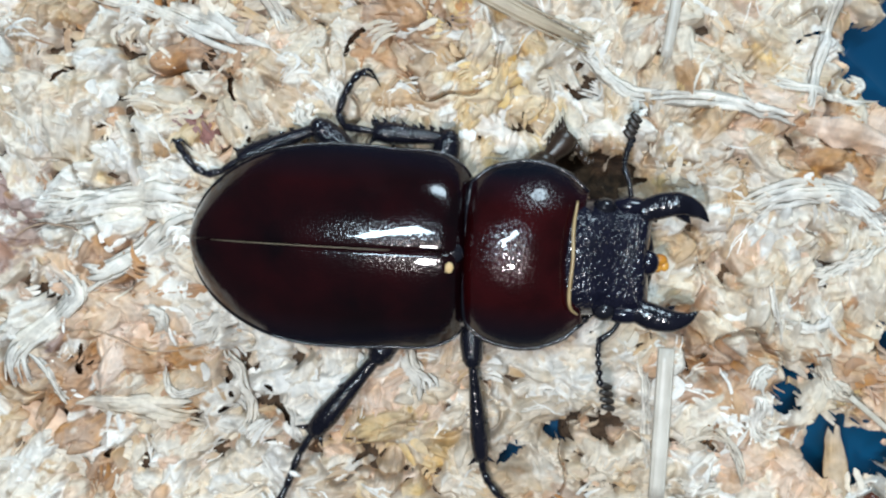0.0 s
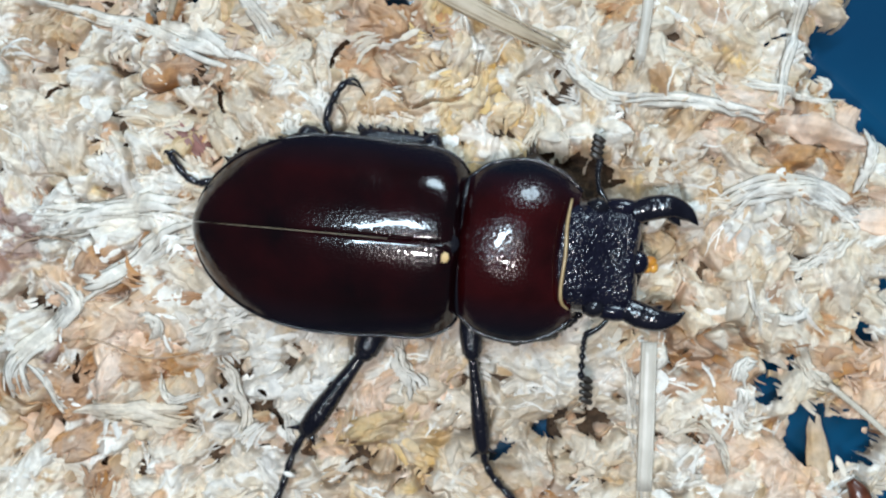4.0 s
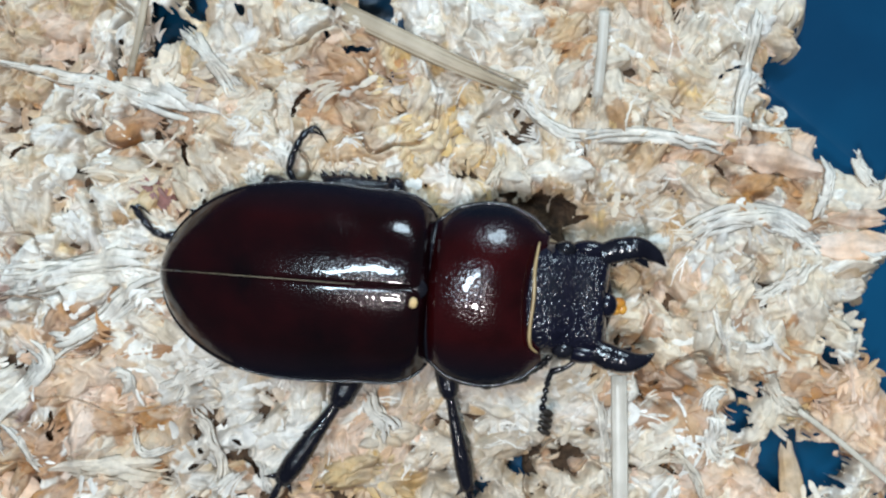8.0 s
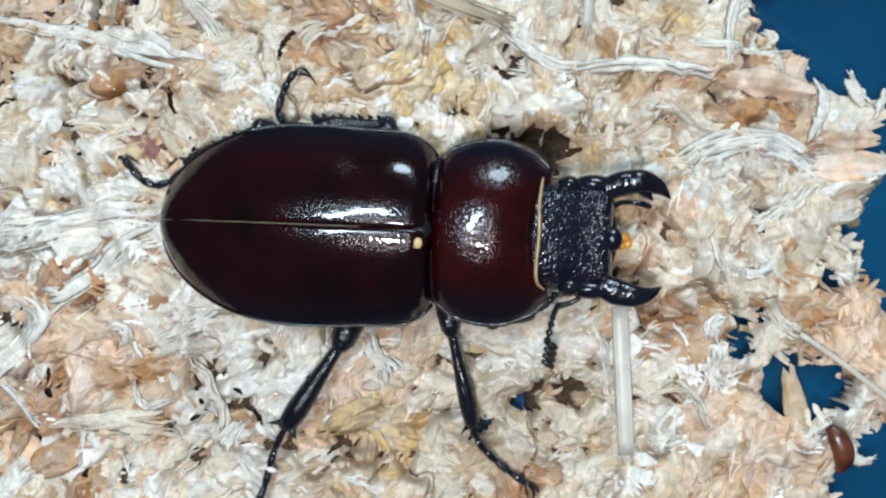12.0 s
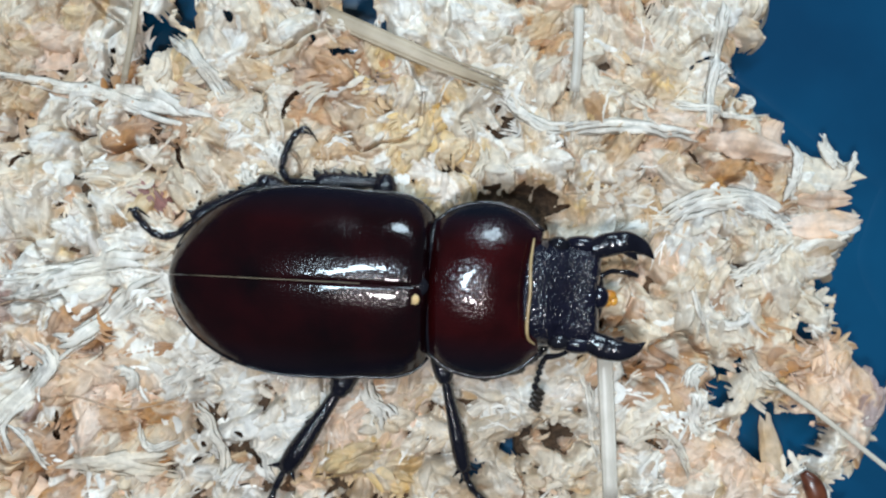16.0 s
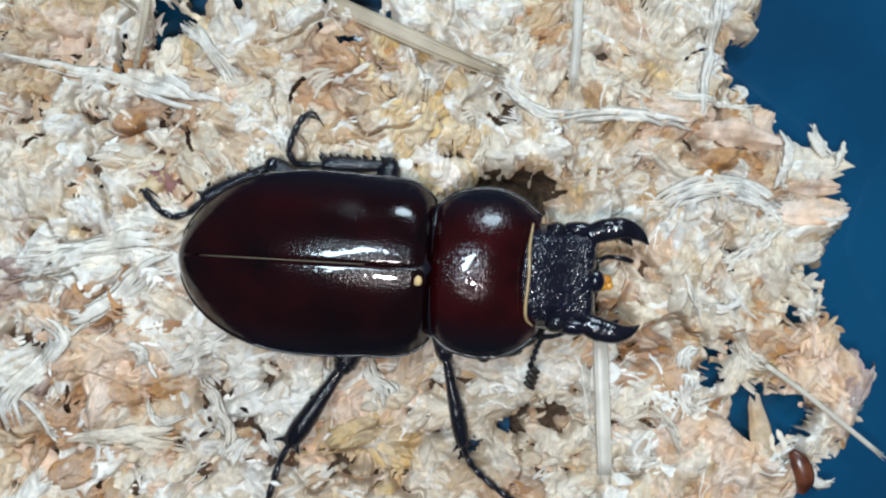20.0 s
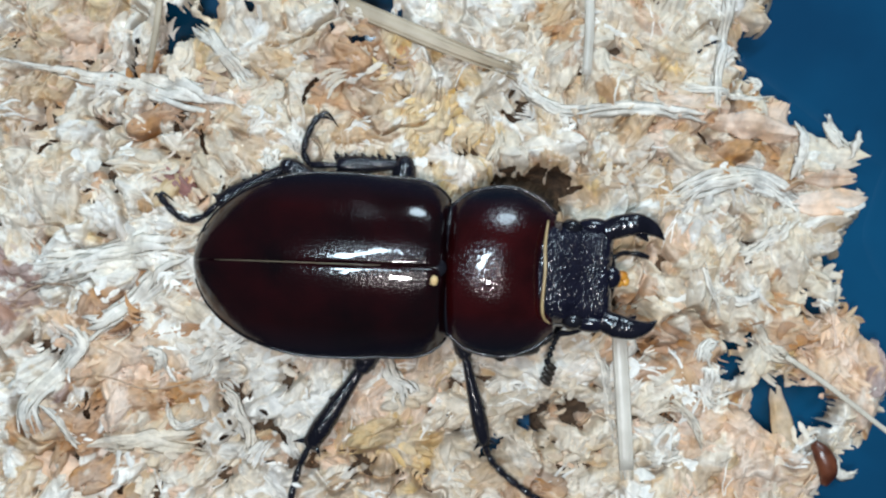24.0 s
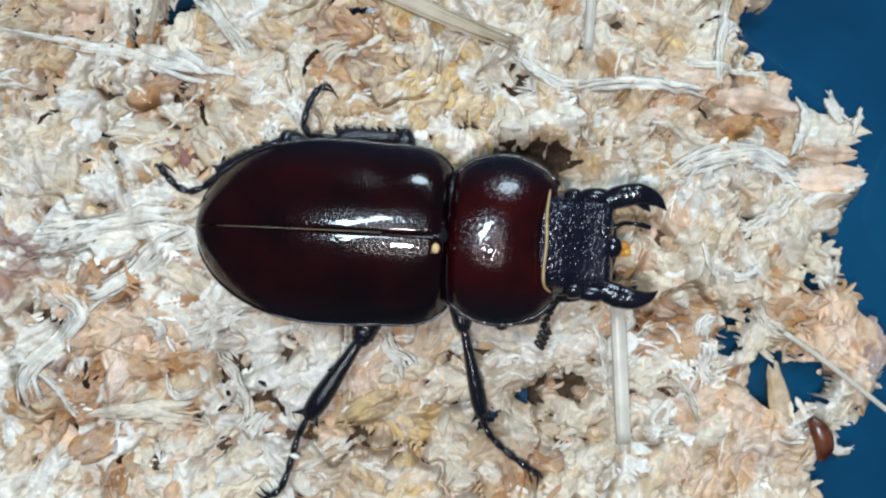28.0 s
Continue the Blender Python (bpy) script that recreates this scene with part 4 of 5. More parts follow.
def leg(hip, knee, ankle, toes, claws, r, spines, mat=LEGSKIN, label="black spiny leg"):
    """A thigh with its shin, jointed foot and claws."""
    thigh = part("leg", sweep([hip, knee], [r * 1.05, r * 1.3, r * 1.1], n=10, sides=12), mat, beetle, label)
    k, a = Vector(knee), Vector(ankle)
    d = (a - k)
    side = Vector((-d.y, d.x, 0)).normalized()
    shin = [sweep([k, k + d * 0.5, a], [r * 0.5, r * 0.58, r * 0.74, r * 0.9, r * 1.0, r * 0.8], n=14, sides=10, flat=0.9), ball(k, r * 0.92, r * 0.92, r * 0.85, 12, 8)]
    for t, s, ln in spines:
        b = k + d * t + side * (s * r * 0.6)
        shin.append(spine(b, b + side * (s * ln) + d.normalized() * ln * 0.8, r * 0.32))
    part("shin", join(*shin), mat, thigh)
    line = spline([ankle] + list(toes), 6)
    foot = []
    for p, q in zip(line, line[1:]):
        foot.append(sweep([p, p + (q - p) * 0.7, q], [0.20, 0.33, 0.25], n=4, sides=8))
    part("foot", join(*foot), mat, thigh)
    for c in claws:
        part("claw", sweep([toes[-1], c[0], c[1]], [0.2, 0.13, 0.03], n=8, sides=6), mat, thigh)
    return thigh


LEGS = [
    leg((-4.43, -4.82, 3.2), (-5.67, -8.03, 3.2), (-9.70, -14.65, 1.6), [(-10.60, -16.65, 1), (-10.90, -18.20, 0.8), (-11.50, -20.40, 0.6), (-12.30, -21.20, 0.6)],
        [((-13.00, -21.45, 0.5), (-13.70, -21.10, 0.2)), ((-12.90, -21.05, 0.5), (-13.45, -20.55, 0.3))], 0.86, [(0.97, 1, 0.7), (0.98, -1, 0.8), (0.7, -1, 0.3), (0.45, -1, 0.3)], label="black spiny hind leg stretched out behind"),
    leg((1.65, -3.85, 3.4), (2.33, -6.76, 3.3), (4.30, -14.05, 1.5), [(4.94, -15.44, 1), (6.39, -16.81, 0.7), (8.28, -18.11, 0.5)],
        [((9.08, -18.70, 0.5), (9.12, -19.88, 0.2)), ((8.83, -18.26, 0.5), (9.56, -18.73, 0.2))], 0.66, [(0.97, 1, 0.6), (0.98, -1, 0.6), (0.6, 1, 0.3)], label="black spiny middle leg stretched sideways"),
    leg((-3.21, 5.34, 3.2), (-3.00, 8.03, 3.2), (-8.40, 7.78, 2.7), [(-10.98, 7.93, 1.9), (-11.16, 9.36, 1.7), (-10.77, 10.83, 1.5), (-10.20, 11.81, 1.4)],
        [((-9.46, 12.17, 1.4), (-8.54, 11.10, 1)), ((-9.53, 11.80, 1.4), (-9.01, 11.61, 1))], 0.82, [(0.1, -1, 0.3), (0.22, -1, 0.35), (0.35, -1, 0.45), (0.45, -1, 0.35), (0.58, -1, 0.5), (0.7, -1, 0.4), (0.82, -1, 0.55), (0.95, -1, 0.65), (1.0, -1, 0.4), (0.98, 1, 0.5)], label="black spiny middle leg folded along the body"),
    leg((-9.36, 5.46, 3), (-12.3, 7.5, 2.9), (-17.75, 4.4, 2.3), [(-19.25, 3.15, 1.6), (-20.67, 3.00, 1.3), (-21.86, 3.93, 1.1), (-22.63, 4.79, 1)],
        [((-22.48, 5.15, 1), (-21.52, 4.50, 0.7)), ((-23.00, 5.03, 1), (-23.22, 4.77, 0.7))], 0.80, [(0.3, -1, 0.25), (0.42, -1, 0.3), (0.55, -1, 0.35), (0.65, -1, 0.3), (0.75, -1, 0.4), (0.86, -1, 0.35), (0.97, -1, 0.45)], label="black spiny hind leg folded along the body"),
    leg((3.01, 4.73, 3.2), (3.93, 7.40, 2.4), (5.51, 9.62, 1.8), [(6.24, 8.84, 1.4), (6.87, 8.12, 1.1), (7.25, 7.94, 0.9)],
        [((7.48, 8.05, 0.9), (7.52, 8.39, 0.8))], 0.95, [(0.45, 1, 0.5), (0.6, 1, 0.6), (0.75, 1, 0.7), (0.88, 1, 0.75), (1.0, 1, 0.8)], SHADED_BROWNLEG, "toothed brown front leg braced under the pronotum, coloured darker for its shade"),
    leg((4.77, -4.36, 3.2), (5.37, -6.40, 2.4), (8.32, -5.60, 1.4), [(9.24, -5.13, 1), (10.12, -4.19, 0.8)],
        [((10.59, -3.82, 0.5), (10.82, -3.50, 0.3))], 0.7, [(0.6, -1, 0.2), (0.9, -1, 0.25)], BLACK, "toothed black front leg tucked under the body"),
]
part("wood_fleck", sweep([(-10.99, -17.75, 1.5), (-10.54, -17.85, 1.6), (-10.10, -17.99, 1.4)], [0.12, 0.25, 0.08], n=6, sides=6), WHITE, LEGS[0], "white wood chip clinging to the foot")

# ---- straws, stalks, a seed and the longer fibres on the bed ----
def straw(name, points, width, mat, label, category="straw", end=0.48):
    """A flattened stem with a lengthwise ridge, split lips and an open end."""
    body = [sweep(points, [width * 0.5, width * 0.52, width * end], n=12, sides=12, flat=0.55)]
    line = spline(points, 12)
    for off, r in ((-0.40, 0.05), (-0.16, 0.022), (0.05, 0.016), (0.24, 0.026), (0.41, 0.05)):
        ridge = []
        for k, p in enumerate(line):
            d = (line[min(k + 1, 11)] - line[max(k - 1, 0)]).normalized()
            side = d.cross(Vector((0, 0, 1))).normalized()
            ridge.append(p + side * (off * width) + Vector((0, 0, width * 0.26 * math.sqrt(1 - (2 * off) ** 2 * 0.95))))
        body.append(sweep(ridge, [width * r, width * r], n=12, sides=6, smooth=False))
    ob = part(name, join(*body), mat)
    tagged(ob, label, category)
    d = (line[-1] - line[-2]).normalized()
    rng = random.Random(len(label) + int(width * 100))
    side = d.cross(Vector((0, 0, 1))).normalized()
    for k in range(5):
        q = line[-1] + side * (width * (k - 2) * 0.2)
        part("frayed_end", sweep([q - d * 0.3, q + d * rng.uniform(0.3, 0.9) + side * rng.uniform(-0.15, 0.15)], [width * 0.11, width * 0.04], n=3, sides=5, flat=0.5), mat, ob)
    return ob


straw("straw", [(15.2, -4.3, 0.45), (15.4, -9.9, 0.5), (15.6, -15.5, 0.4)], 1.25, STRAW, "pale flattened straw half sunk in the shavings")
straw("straw", [(13.3, 23.5, 0.7), (13.2, 20.3, 0.8), (12.9, 16.8, 0.8)], 0.80, STRAW, "thin pale straw lying among cream shavings")
straw("straw", [(-22.0, 24.5, -0.4), (-22.4, 21.3, -0.2), (-22.9, 17.9, 0.2)], 0.55, DARKSTRAW, "short golden straw over a gap in the shavings")
straw("straw", [(28.9, -6.5, 0.5), (32.5, -9.1, 0.5), (38.4, -13.8, 0.4)], 0.42, STRAW, "long thin straw bridging a gap at the edge")
straw("wood_splinter", [(-7.0, 23.2, -0.5), (-2.0, 20.9, 0.2), (2.5, 19.0, 0.2), (6.9, 17.6, -0.6)], 1.5, DARKSTRAW, "weathered grey-brown splinter half buried", "splinter", 0.15)

seed_body = part("seed", sweep([(31.1, -13.6, 0.1), (31.8, -14.6, 0.25), (32.2, -15.8, 0.25), (31.9, -17.1, 0)], [0.35, 0.75, 0.86, 0.80, 0.3], n=16, sides=14, flat=0.75), SEED)
tagged(seed_body, "brown oval seed lying at the edge of the bed", "seed")


def fibre(points, width, strands, wood, label, seed, spread=1.0):
    """A torn bundle of bleached wood: many thin strings side by side that part and fray towards the ends."""
    rng = np.random.default_rng(seed)
    n = 30
    line = [np.array(p) for p in spline(points, 60)]
    count = 1 if strands == 1 else strands * 4
    base = 0.62 * TONES[WOODS.index(wood)] + 0.38 * TONES[0]
    bundle = tagged(new("wood_fibre"), label, "fibre", group="long fibres on the bed")
    for j in range(count):
        verts, faces, tones = [], [], []
        q0 = 0.0 if count == 1 else rng.uniform(-0.5, 0.5)
        f0, f1 = (0.0, 1.0) if count == 1 else (rng.uniform(0.0, 0.3), rng.uniform(0.7, 1.0))
        if count > 6 and rng.random() < 0.35:
            f0, f1 = sorted((rng.uniform(0.0, 0.6), rng.uniform(0.4, 1.0)))
            f1 = max(f1, f0 + 0.2)
        r = width * 0.5 if count == 1 else max(0.05, width / strands * rng.choice((0.3, 0.6, 1.0, 1.4)) * rng.uniform(0.8, 1.2))
        f = np.linspace(f0, min(f1, 1.0), n)
        g = np.clip(f * 59, 0, 58.999)
        i = g.astype(int)
        p = np.array([line[a] + (line[a + 1] - line[a]) * (b - a) for a, b in zip(i, g)])
        d = np.gradient(p[:, :2], axis=0)
        d /= np.linalg.norm(d, axis=1)[:, None] + 1e-9
        swell = 0.85 + 0.4 * waves(f * 5, 0.0, 1.0, seed) + 0.9 * spread * np.abs(2 * f - 1) ** 3
        off = width * q0 * swell + (0.0 if count == 1 else width * 0.16 * waves(f * 6, j * 1.7, 1.0, seed) + 0.10 * waves(f * 14, j * 2.3, 1.0, seed + 1) + width * 0.2 * waves(f * 4, 0.0, 1.0, seed + 3))
        px, py = p[:, 0] - d[:, 1] * off, p[:, 1] + d[:, 0] * off
        ground = np.array([0.6 * smooth_top(a, b) + 0.4 * smooth_top(c[0], c[1]) for a, b, c in zip(px, py, p)])
        local = np.abs(np.linspace(-1, 1, n))
        z = ground + 0.3 * p[:, 2] + 0.14 - 0.5 * width * q0 * q0 + (0 if count == 1 else rng.uniform(-0.08, 0.14)) + 0.06 * waves(f * 9, j * 3.1, 1.0, seed + 5) - 0.35 * local ** 6
        w = r * (1 - 0.9 * local ** 5) * (1 + 0.25 * waves(f * 11, j * 1.3, 1.0, seed + 2))
        tone = base * rng.uniform(0.78, 1.07)
        for k in range(n):
            ox, oy = -d[k, 1] * w[k], d[k, 0] * w[k]
            verts += [(px[k] - ox, py[k] - oy, z[k] - 0.35 * w[k]), (px[k] - 0.45 * ox, py[k] - 0.45 * oy, z[k] + 0.15 * w[k]), (px[k] + 0.45 * ox, py[k] + 0.45 * oy, z[k] + 0.25 * w[k]), (px[k] + ox, py[k] + oy, z[k] - 0.35 * w[k])]
            tones += [tone * 0.95, tone, tone, tone * 0.95]
        for k in range(n - 1):
            for m in range(3):
                a = 4 * k + m
                faces.append([a + 1, a, a + 4, a + 5])
            a = 4 * k
            faces.append([a, a + 3, a + 7, a + 4])
        ob = part("strand", (verts, faces), WOOD, bundle)
        paint = ob.data.attributes.new("tint", "FLOAT_COLOR", "POINT")
        paint.data.foreach_set("color", np.concatenate([np.array(tones), np.ones((len(tones), 1))], 1).astype(np.float32).ravel())
    return bundle


LONG = "long bleached white fibre bundle on the shavings"
THIN = "thin pale wood fibre curling over the shavings"
fibre([(-36.3, 18.8, 0.6), (-31.0, 18.1, 0.6), (-26.6, 17.1, 0.7), (-23.4, 16.5, 0.8), (-20.3, 15.5, 0.7), (-15.0, 14.5, 0.5)], 1.6, 7, WHITE, LONG, 1)
fibre([(-24.8, 17.2, 0.7), (-20.8, 16.6, 0.8), (-17.2, 14.9, 0.7)], 1.6, 6, WHITE, LONG, 2)
fibre([(-19.9, 22.1, 0.5), (-18.1, 20.3, 0.6), (-15.9, 18.0, 0.6), (-14.8, 16.4, 0.4)], 1.0, 5, WHITE, LONG, 3)
fibre([(-19.5, 3.0, 0.4), (-23.9, 2.8, 0.6), (-28.8, 1.9, 0.7), (-33.7, 1.5, 0.6)], 2.4, 8, WHITE, LONG, 4)
fibre([(-19.5, 1.9, 0.3), (-22.6, 0.6, 0.5), (-26.1, -2.6, 0.6), (-28.8, -3.4, 0.5)], 1.7, 7, WHITE, LONG, 5)
fibre([(-31.0, -3.4, 0.5), (-28.8, -4.8, 0.6), (-30.6, -7.0, 0.5), (-32.6, -9.7, 0.6), (-32.4, -12.4, 0.4)], 1.8, 7, WHITE, LONG, 6)
fibre([(6.6, 17.4, 0.6), (7.9, 15.8, 0.7), (10.2, 14.3, 0.6), (12.9, 13.7, 0.5)], 1.1, 6, WHITE, LONG, 7)
fibre([(11.5, 13.9, 0.6), (16.5, 14.2, 0.7), (20.1, 13.6, 0.8), (23.2, 13.3, 0.7)], 0.9, 5, WHITE, LONG, 8)
fibre([(20.2, 15.9, 0.5), (24.3, 15.6, 0.7), (27.0, 15.0, 0.6), (29.4, 15.1, 0.2)], 0.45, 3, WHITE, THIN, 9)
fibre([(25.6, 24.7, 0.6), (25.2, 22.0, 0.7), (24.3, 18.0, 0.7), (23.6, 13.2, 0.6)], 0.9, 5, WHITE, LONG, 10)
fibre([(19.3, 5.4, 0.5), (22.0, 7.7, 0.7), (25.6, 8.3, 0.9), (28.7, 7.7, 0.9), (30.7, 6.1, 0.6)], 1.5, 7, WHITE, LONG, 11)
fibre([(24.7, 8.1, 0.6), (28.8, 6.8, 0.8), (31.1, 5.6, 0.7)], 0.9, 5, WHITE, LONG, 12)
fibre([(30.4, 5.4, 0.6), (28.3, 3.1, 0.7), (25.6, 1.8, 0.5)], 1.1, 6, WHITE, LONG, 13)
fibre([(31.4, 13.2, 2.4), (30.9, 10.4, 3.0), (30.2, 7.7, 2.0)], 0.7, 3, WHITE, "white splintered fibre standing at the bed's edge", 14)
fibre([(33.4, 14.2, 1.2), (34.3, 12.3, 2.4), (35.6, 10.2, 2.4)], 0.6, 3, WHITE, "white splintered fibre standing at the bed's edge", 15)
fibre([(36.6, 12.4, 1.2), (36.2, 11.0, 2.4), (35.3, 9.7, 2.4)], 0.6, 3, WHITE, "white splintered fibre standing at the bed's edge", 16)
fibre([(22.4, 1.8, 0.5), (22.9, -0.5, 0.6), (23.7, -2.3, 0.5), (24.0, -4.1, 0.4)], 0.35, 2, WHITE, THIN, 17)
fibre([(23.7, -1.6, 0.4), (26.0, -1.8, 0.6), (27.5, -0.7, 0.5)], 0.6, 3, WHITE, THIN, 18)
fibre([(26.1, -3.0, 0.5), (27.4, -4.6, 0.6), (28.5, -6.4, 0.6), (31.1, -7.8, 0.3)], 1.3, 6, CREAM, LONG, 19)
fibre([(22.1, -7.3, 0.6), (22.8, -5.7, 0.7), (24.2, -5.5, 0.6)], 0.9, 5, WHITE, LONG, 20)
fibre([(22.9, -7.3, 0.5), (22.7, -9.5, 0.7), (23.5, -10.9, 0.4)], 1.1, 5, WHITE, LONG, 21)
fibre([(-21.8, -9.3, 0.4), (-21.3, -10.8, 0.6), (-20.4, -11.4, 0.6), (-18.3, -10.7, 0.4)], 0.4, 3, WHITE, THIN, 22)
fibre([(-32.4, -9.3, 0.4), (-30.8, -10.6, 0.5), (-29.7, -12.4, 0.5), (-28.8, -13.3, 0.3)], 0.35, 3, WHITE, THIN, 23)
fibre([(-18.0, -8.0, 0.4), (-16.6, -9.7, 0.6), (-15.5, -12.0, 0.6), (-15.4, -14.3, 0.4)], 0.9, 5, WHITE, LONG, 24)
fibre([(-12.4, -11.6, 0.4), (-11.5, -13.4, 0.6), (-10.8, -14.7, 0.4)], 0.6, 4, WHITE, LONG, 25)
fibre([(-13.7, 10.9, 0.4), (-12.8, 9.7, 0.6), (-11.5, 9.3, 0.4)], 1.5, 7, WHITE, LONG, 26)
fibre([(-11.2, 14.0, 0.3), (-10.8, 12.4, 0.4), (-10.6, 10.4, 0.3)], 1.1, 6, WHITE, LONG, 27)
fibre([(-4.8, -6.0, 0.3), (-3.0, -8.0, 0.5), (-1.8, -9.9, 0.3)], 1.6, 7, WHITE, LONG, 28)
fibre([(13.8, -5.4, 0.4), (14.4, -9.0, 0.5), (15.0, -14.0, 0.4)], 0.7, 4, WHITE, LONG, 29)
fibre([(16.9, -14.5, 0.4), (19.2, -15.0, 0.5), (20.8, -14.5, 0.3)], 0.8, 5, WHITE, LONG, 30)
fibre([(5.9, 13.1, 0.5), (5.6, 11.3, 0.6), (5.0, 9.7, 0.4)], 0.6, 4, CREAM, LONG, 32)
fibre([(33.4, -14.2, 0.3), (33.9, -16.5, 0.2), (35.8, -16.3, 0.1)], 0.7, 4, WHITE, "white curled fibre hanging over the blue tray", 33)
fibre([(16.9, -13.1, 0.3), (19.2, -10.0, 0.5), (21.5, -11.8, 0.5), (22.4, -14.5, 0.3)], 0.6, 4, CREAM, LONG, 34)
fibre([(-30.4, -7.9, 0.5), (-27.0, -7.2, 0.7), (-23.5, -8.3, 0.7), (-19.9, -7.9, 0.6), (-16.4, -6.4, 0.4)], 0.14, 1, RUST, "hair-thin brown rootlet over the shavings", 35)
fibre([(-34.6, -1.6, 0.5), (-32.7, 0.1, 0.7), (-30.1, 0.2, 0.6), (-27.5, -0.8, 0.4)], 0.14, 1, RUST, "hair-thin brown rootlet over the shavings", 36)
fibre([(-27.6, -12.8, 0.3), (-23.1, -12.4, 0.5), (-18.2, -12.7, 0.4)], 1.6, 5, CREAM, LONG, 37)
fibre([(-23.8, -4.8, 0.4), (-22.2, -5.7, 0.5), (-22.1, -7.1, 0.4)], 0.7, 4, WHITE, LONG, 38)
fibre([(-19.5, -7.1, 0.4), (-17.3, -5.3, 0.6), (-15.1, -4.2, 0.4)], 1.3, 6, WHITE, LONG, 39)
fibre([(27.1, 17.2, 0.5), (28.0, 16.3, 0.5), (26.9, 15.5, 0.3)], 0.7, 4, WHITE, THIN, 40)


# two low moulded ribs on the tray floor
for line in ([(28.2, 20.0, -9.1), (31.6, 17.5, -9.1), (36.0, 14.1, -9.1), (41.6, 10.0, -9.1), (45.8, 7.7, -9.1)], [(43.8, 12.4, -9.1), (41.6, 10.0, -9.1), (40.1, 6.2, -9.1), (39.5, 3.1, -9.1), (41.6, -1.5, -9.1), (45.6, -8.2, -9.1)]):
    part("tray_rib", sweep(line, [0.8, 0.9, 0.8], n=40, sides=24, flat=0.14), BLUE, tray)


def chip(start, end, width, wood, label, seed, lift=0.1, bend=0.0):
    """A large torn flake: curled across, tapered, with a ragged rim and a thin underside."""
    rng = np.random.default_rng(seed)
    a, b = Vector(start), Vector(end)
    d = b - a
    side = Vector((-d.y, d.x, 0)).normalized()
    n, m = 30, 21
    grid = []
    for k in range(n):
        f = k / (n - 1)
        taper = math.sin(math.pi * (0.06 + 0.88 * f)) ** 0.55
        for c in range(m):
            q = c / (m - 1) * 2 - 1
            ragged = 1 + 0.30 * float(waves(f * 6, q, 1.0, seed)) * abs(q)
            tip = 0.10 * float(waves(q * 2.5, 0.0, 1.0, seed + 5)) * abs(2 * f - 1) ** 3
            w = 0.5 * width * q * taper * ragged + bend * width * 4 * f * (1 - f)
            p = a + d * (f + tip) + side * w
            z = 0.7 * smooth_top(p.x, p.y) + 0.3 * smooth_top((a.x + b.x) / 2, (a.y + b.y) / 2) + lift - 0.22 * width * q * q
            z += 0.07 * width * float(waves(q * 2.2, f * 0.8, 1.0, seed + 1)) + 0.06 * float(waves(q * 5, f * 1.5, 1.0, seed + 2)) + 0.05 * float(waves(q * 9, f * 2.5, 1.0, seed + 7)) + 0.025 * width * float(waves(q * 1.5, f * 5, 1.0, seed + 8)) + 0.25 * start[2] * (1 - f) + 0.25 * end[2] * f
            grid.append((p.x, p.y, z))
    count = n * m
    verts = grid + [(x, y, z - 0.12) for x, y, z in grid]
    faces = []
    for k in range(n - 1):
        for c in range(m - 1):
            i = k * m + c
            faces += [[i, i + m, i + m + 1, i + 1], [count + i, count + i + 1, count + i + m + 1, count + i + m]]
    rim = [k * m for k in range(n)] + [(n - 1) * m + c for c in range(1, m)] + [k * m + m - 1 for k in range(n - 2, -1, -1)] + list(range(m - 2, 0, -1))
    for i, j in zip(rim, rim[1:] + rim[:1]):
        faces.append([i, count + i, count + j, j])
    ob = part("wood_chip", (verts, faces), wood)
    return tagged(ob, label, "wood chip", group="large flakes on the bed")


EDGE_CHIP = "large curled peach wood flake at the bed's edge"
chip((27.6, 11.8, 0.3), (29.9, 14.6, 0.3), 2.4, PINK, EDGE_CHIP, 51, 0.5)
chip((23.4, 13.0, 0.2), (30.4, 11.9, 0.2), 2.4, PINK, EDGE_CHIP, 52, 0.55, 0.1)
chip((30.6, 11.2, 0.4), (36.7, 9.9, 0), 2.8, CREAM, "broad cream wood flake jutting over the tray", 53, 0.6)
chip((31.2, 8.4, 0.2), (36.0, 8.5, 0), 1.9, PINK, EDGE_CHIP, 54, 0.4)
chip((30.3, 6.1, 0.2), (36.3, 6.6, 0), 2.4, PINK, EDGE_CHIP, 55, 0.4, -0.1)
chip((31.9, 3.8, 0.2), (34.6, 5.0, 0), 1.7, TAN, EDGE_CHIP, 56, 0.0)
BED_CHIP = "broad peach wood flake among matted shavings"
chip((-27.9, -12.8, 0.3), (-19.7, -12.1, 0.2), 1.5, CREAM, "long rounded cream wood flake among peach shavings", 57, 0.3)
chip((-25.4, -7.1, 0.2), (-20.5, -7.5, 0.2), 1.9, PINK, BED_CHIP, 58, 0.0)
chip((-26.3, -11.8, 0.1), (-25.4, -8.3, 0.1), 1.9, PINK, BED_CHIP, 59, 0.1)
chip((-24.7, -4.6, 0.1), (-19.1, -3.3, 0.1), 1.4, RUST, "rust-brown torn wood flake among bleached fibres", 60, -0.05)
chip((-31.1, -4.6, 0.1), (-26.5, -4.1, 0.1), 1.7, PINK, BED_CHIP, 61, 0.0)
chip((-32.5, -13.7, 0.1), (-28.9, -16.4, 0.1), 2.4, PINK, BED_CHIP, 62, 0.0)
chip((-29.4, -16.9, 0.1), (-24.9, -18.3, 0.1), 2.4, CREAM, "broad cream wood flake among matted shavings", 63, 0.1)
chip((-18.7, -9.8, 0.1), (-17.3, -11.8, 0.1), 1.3, TAN, BED_CHIP, 64, 0.1)
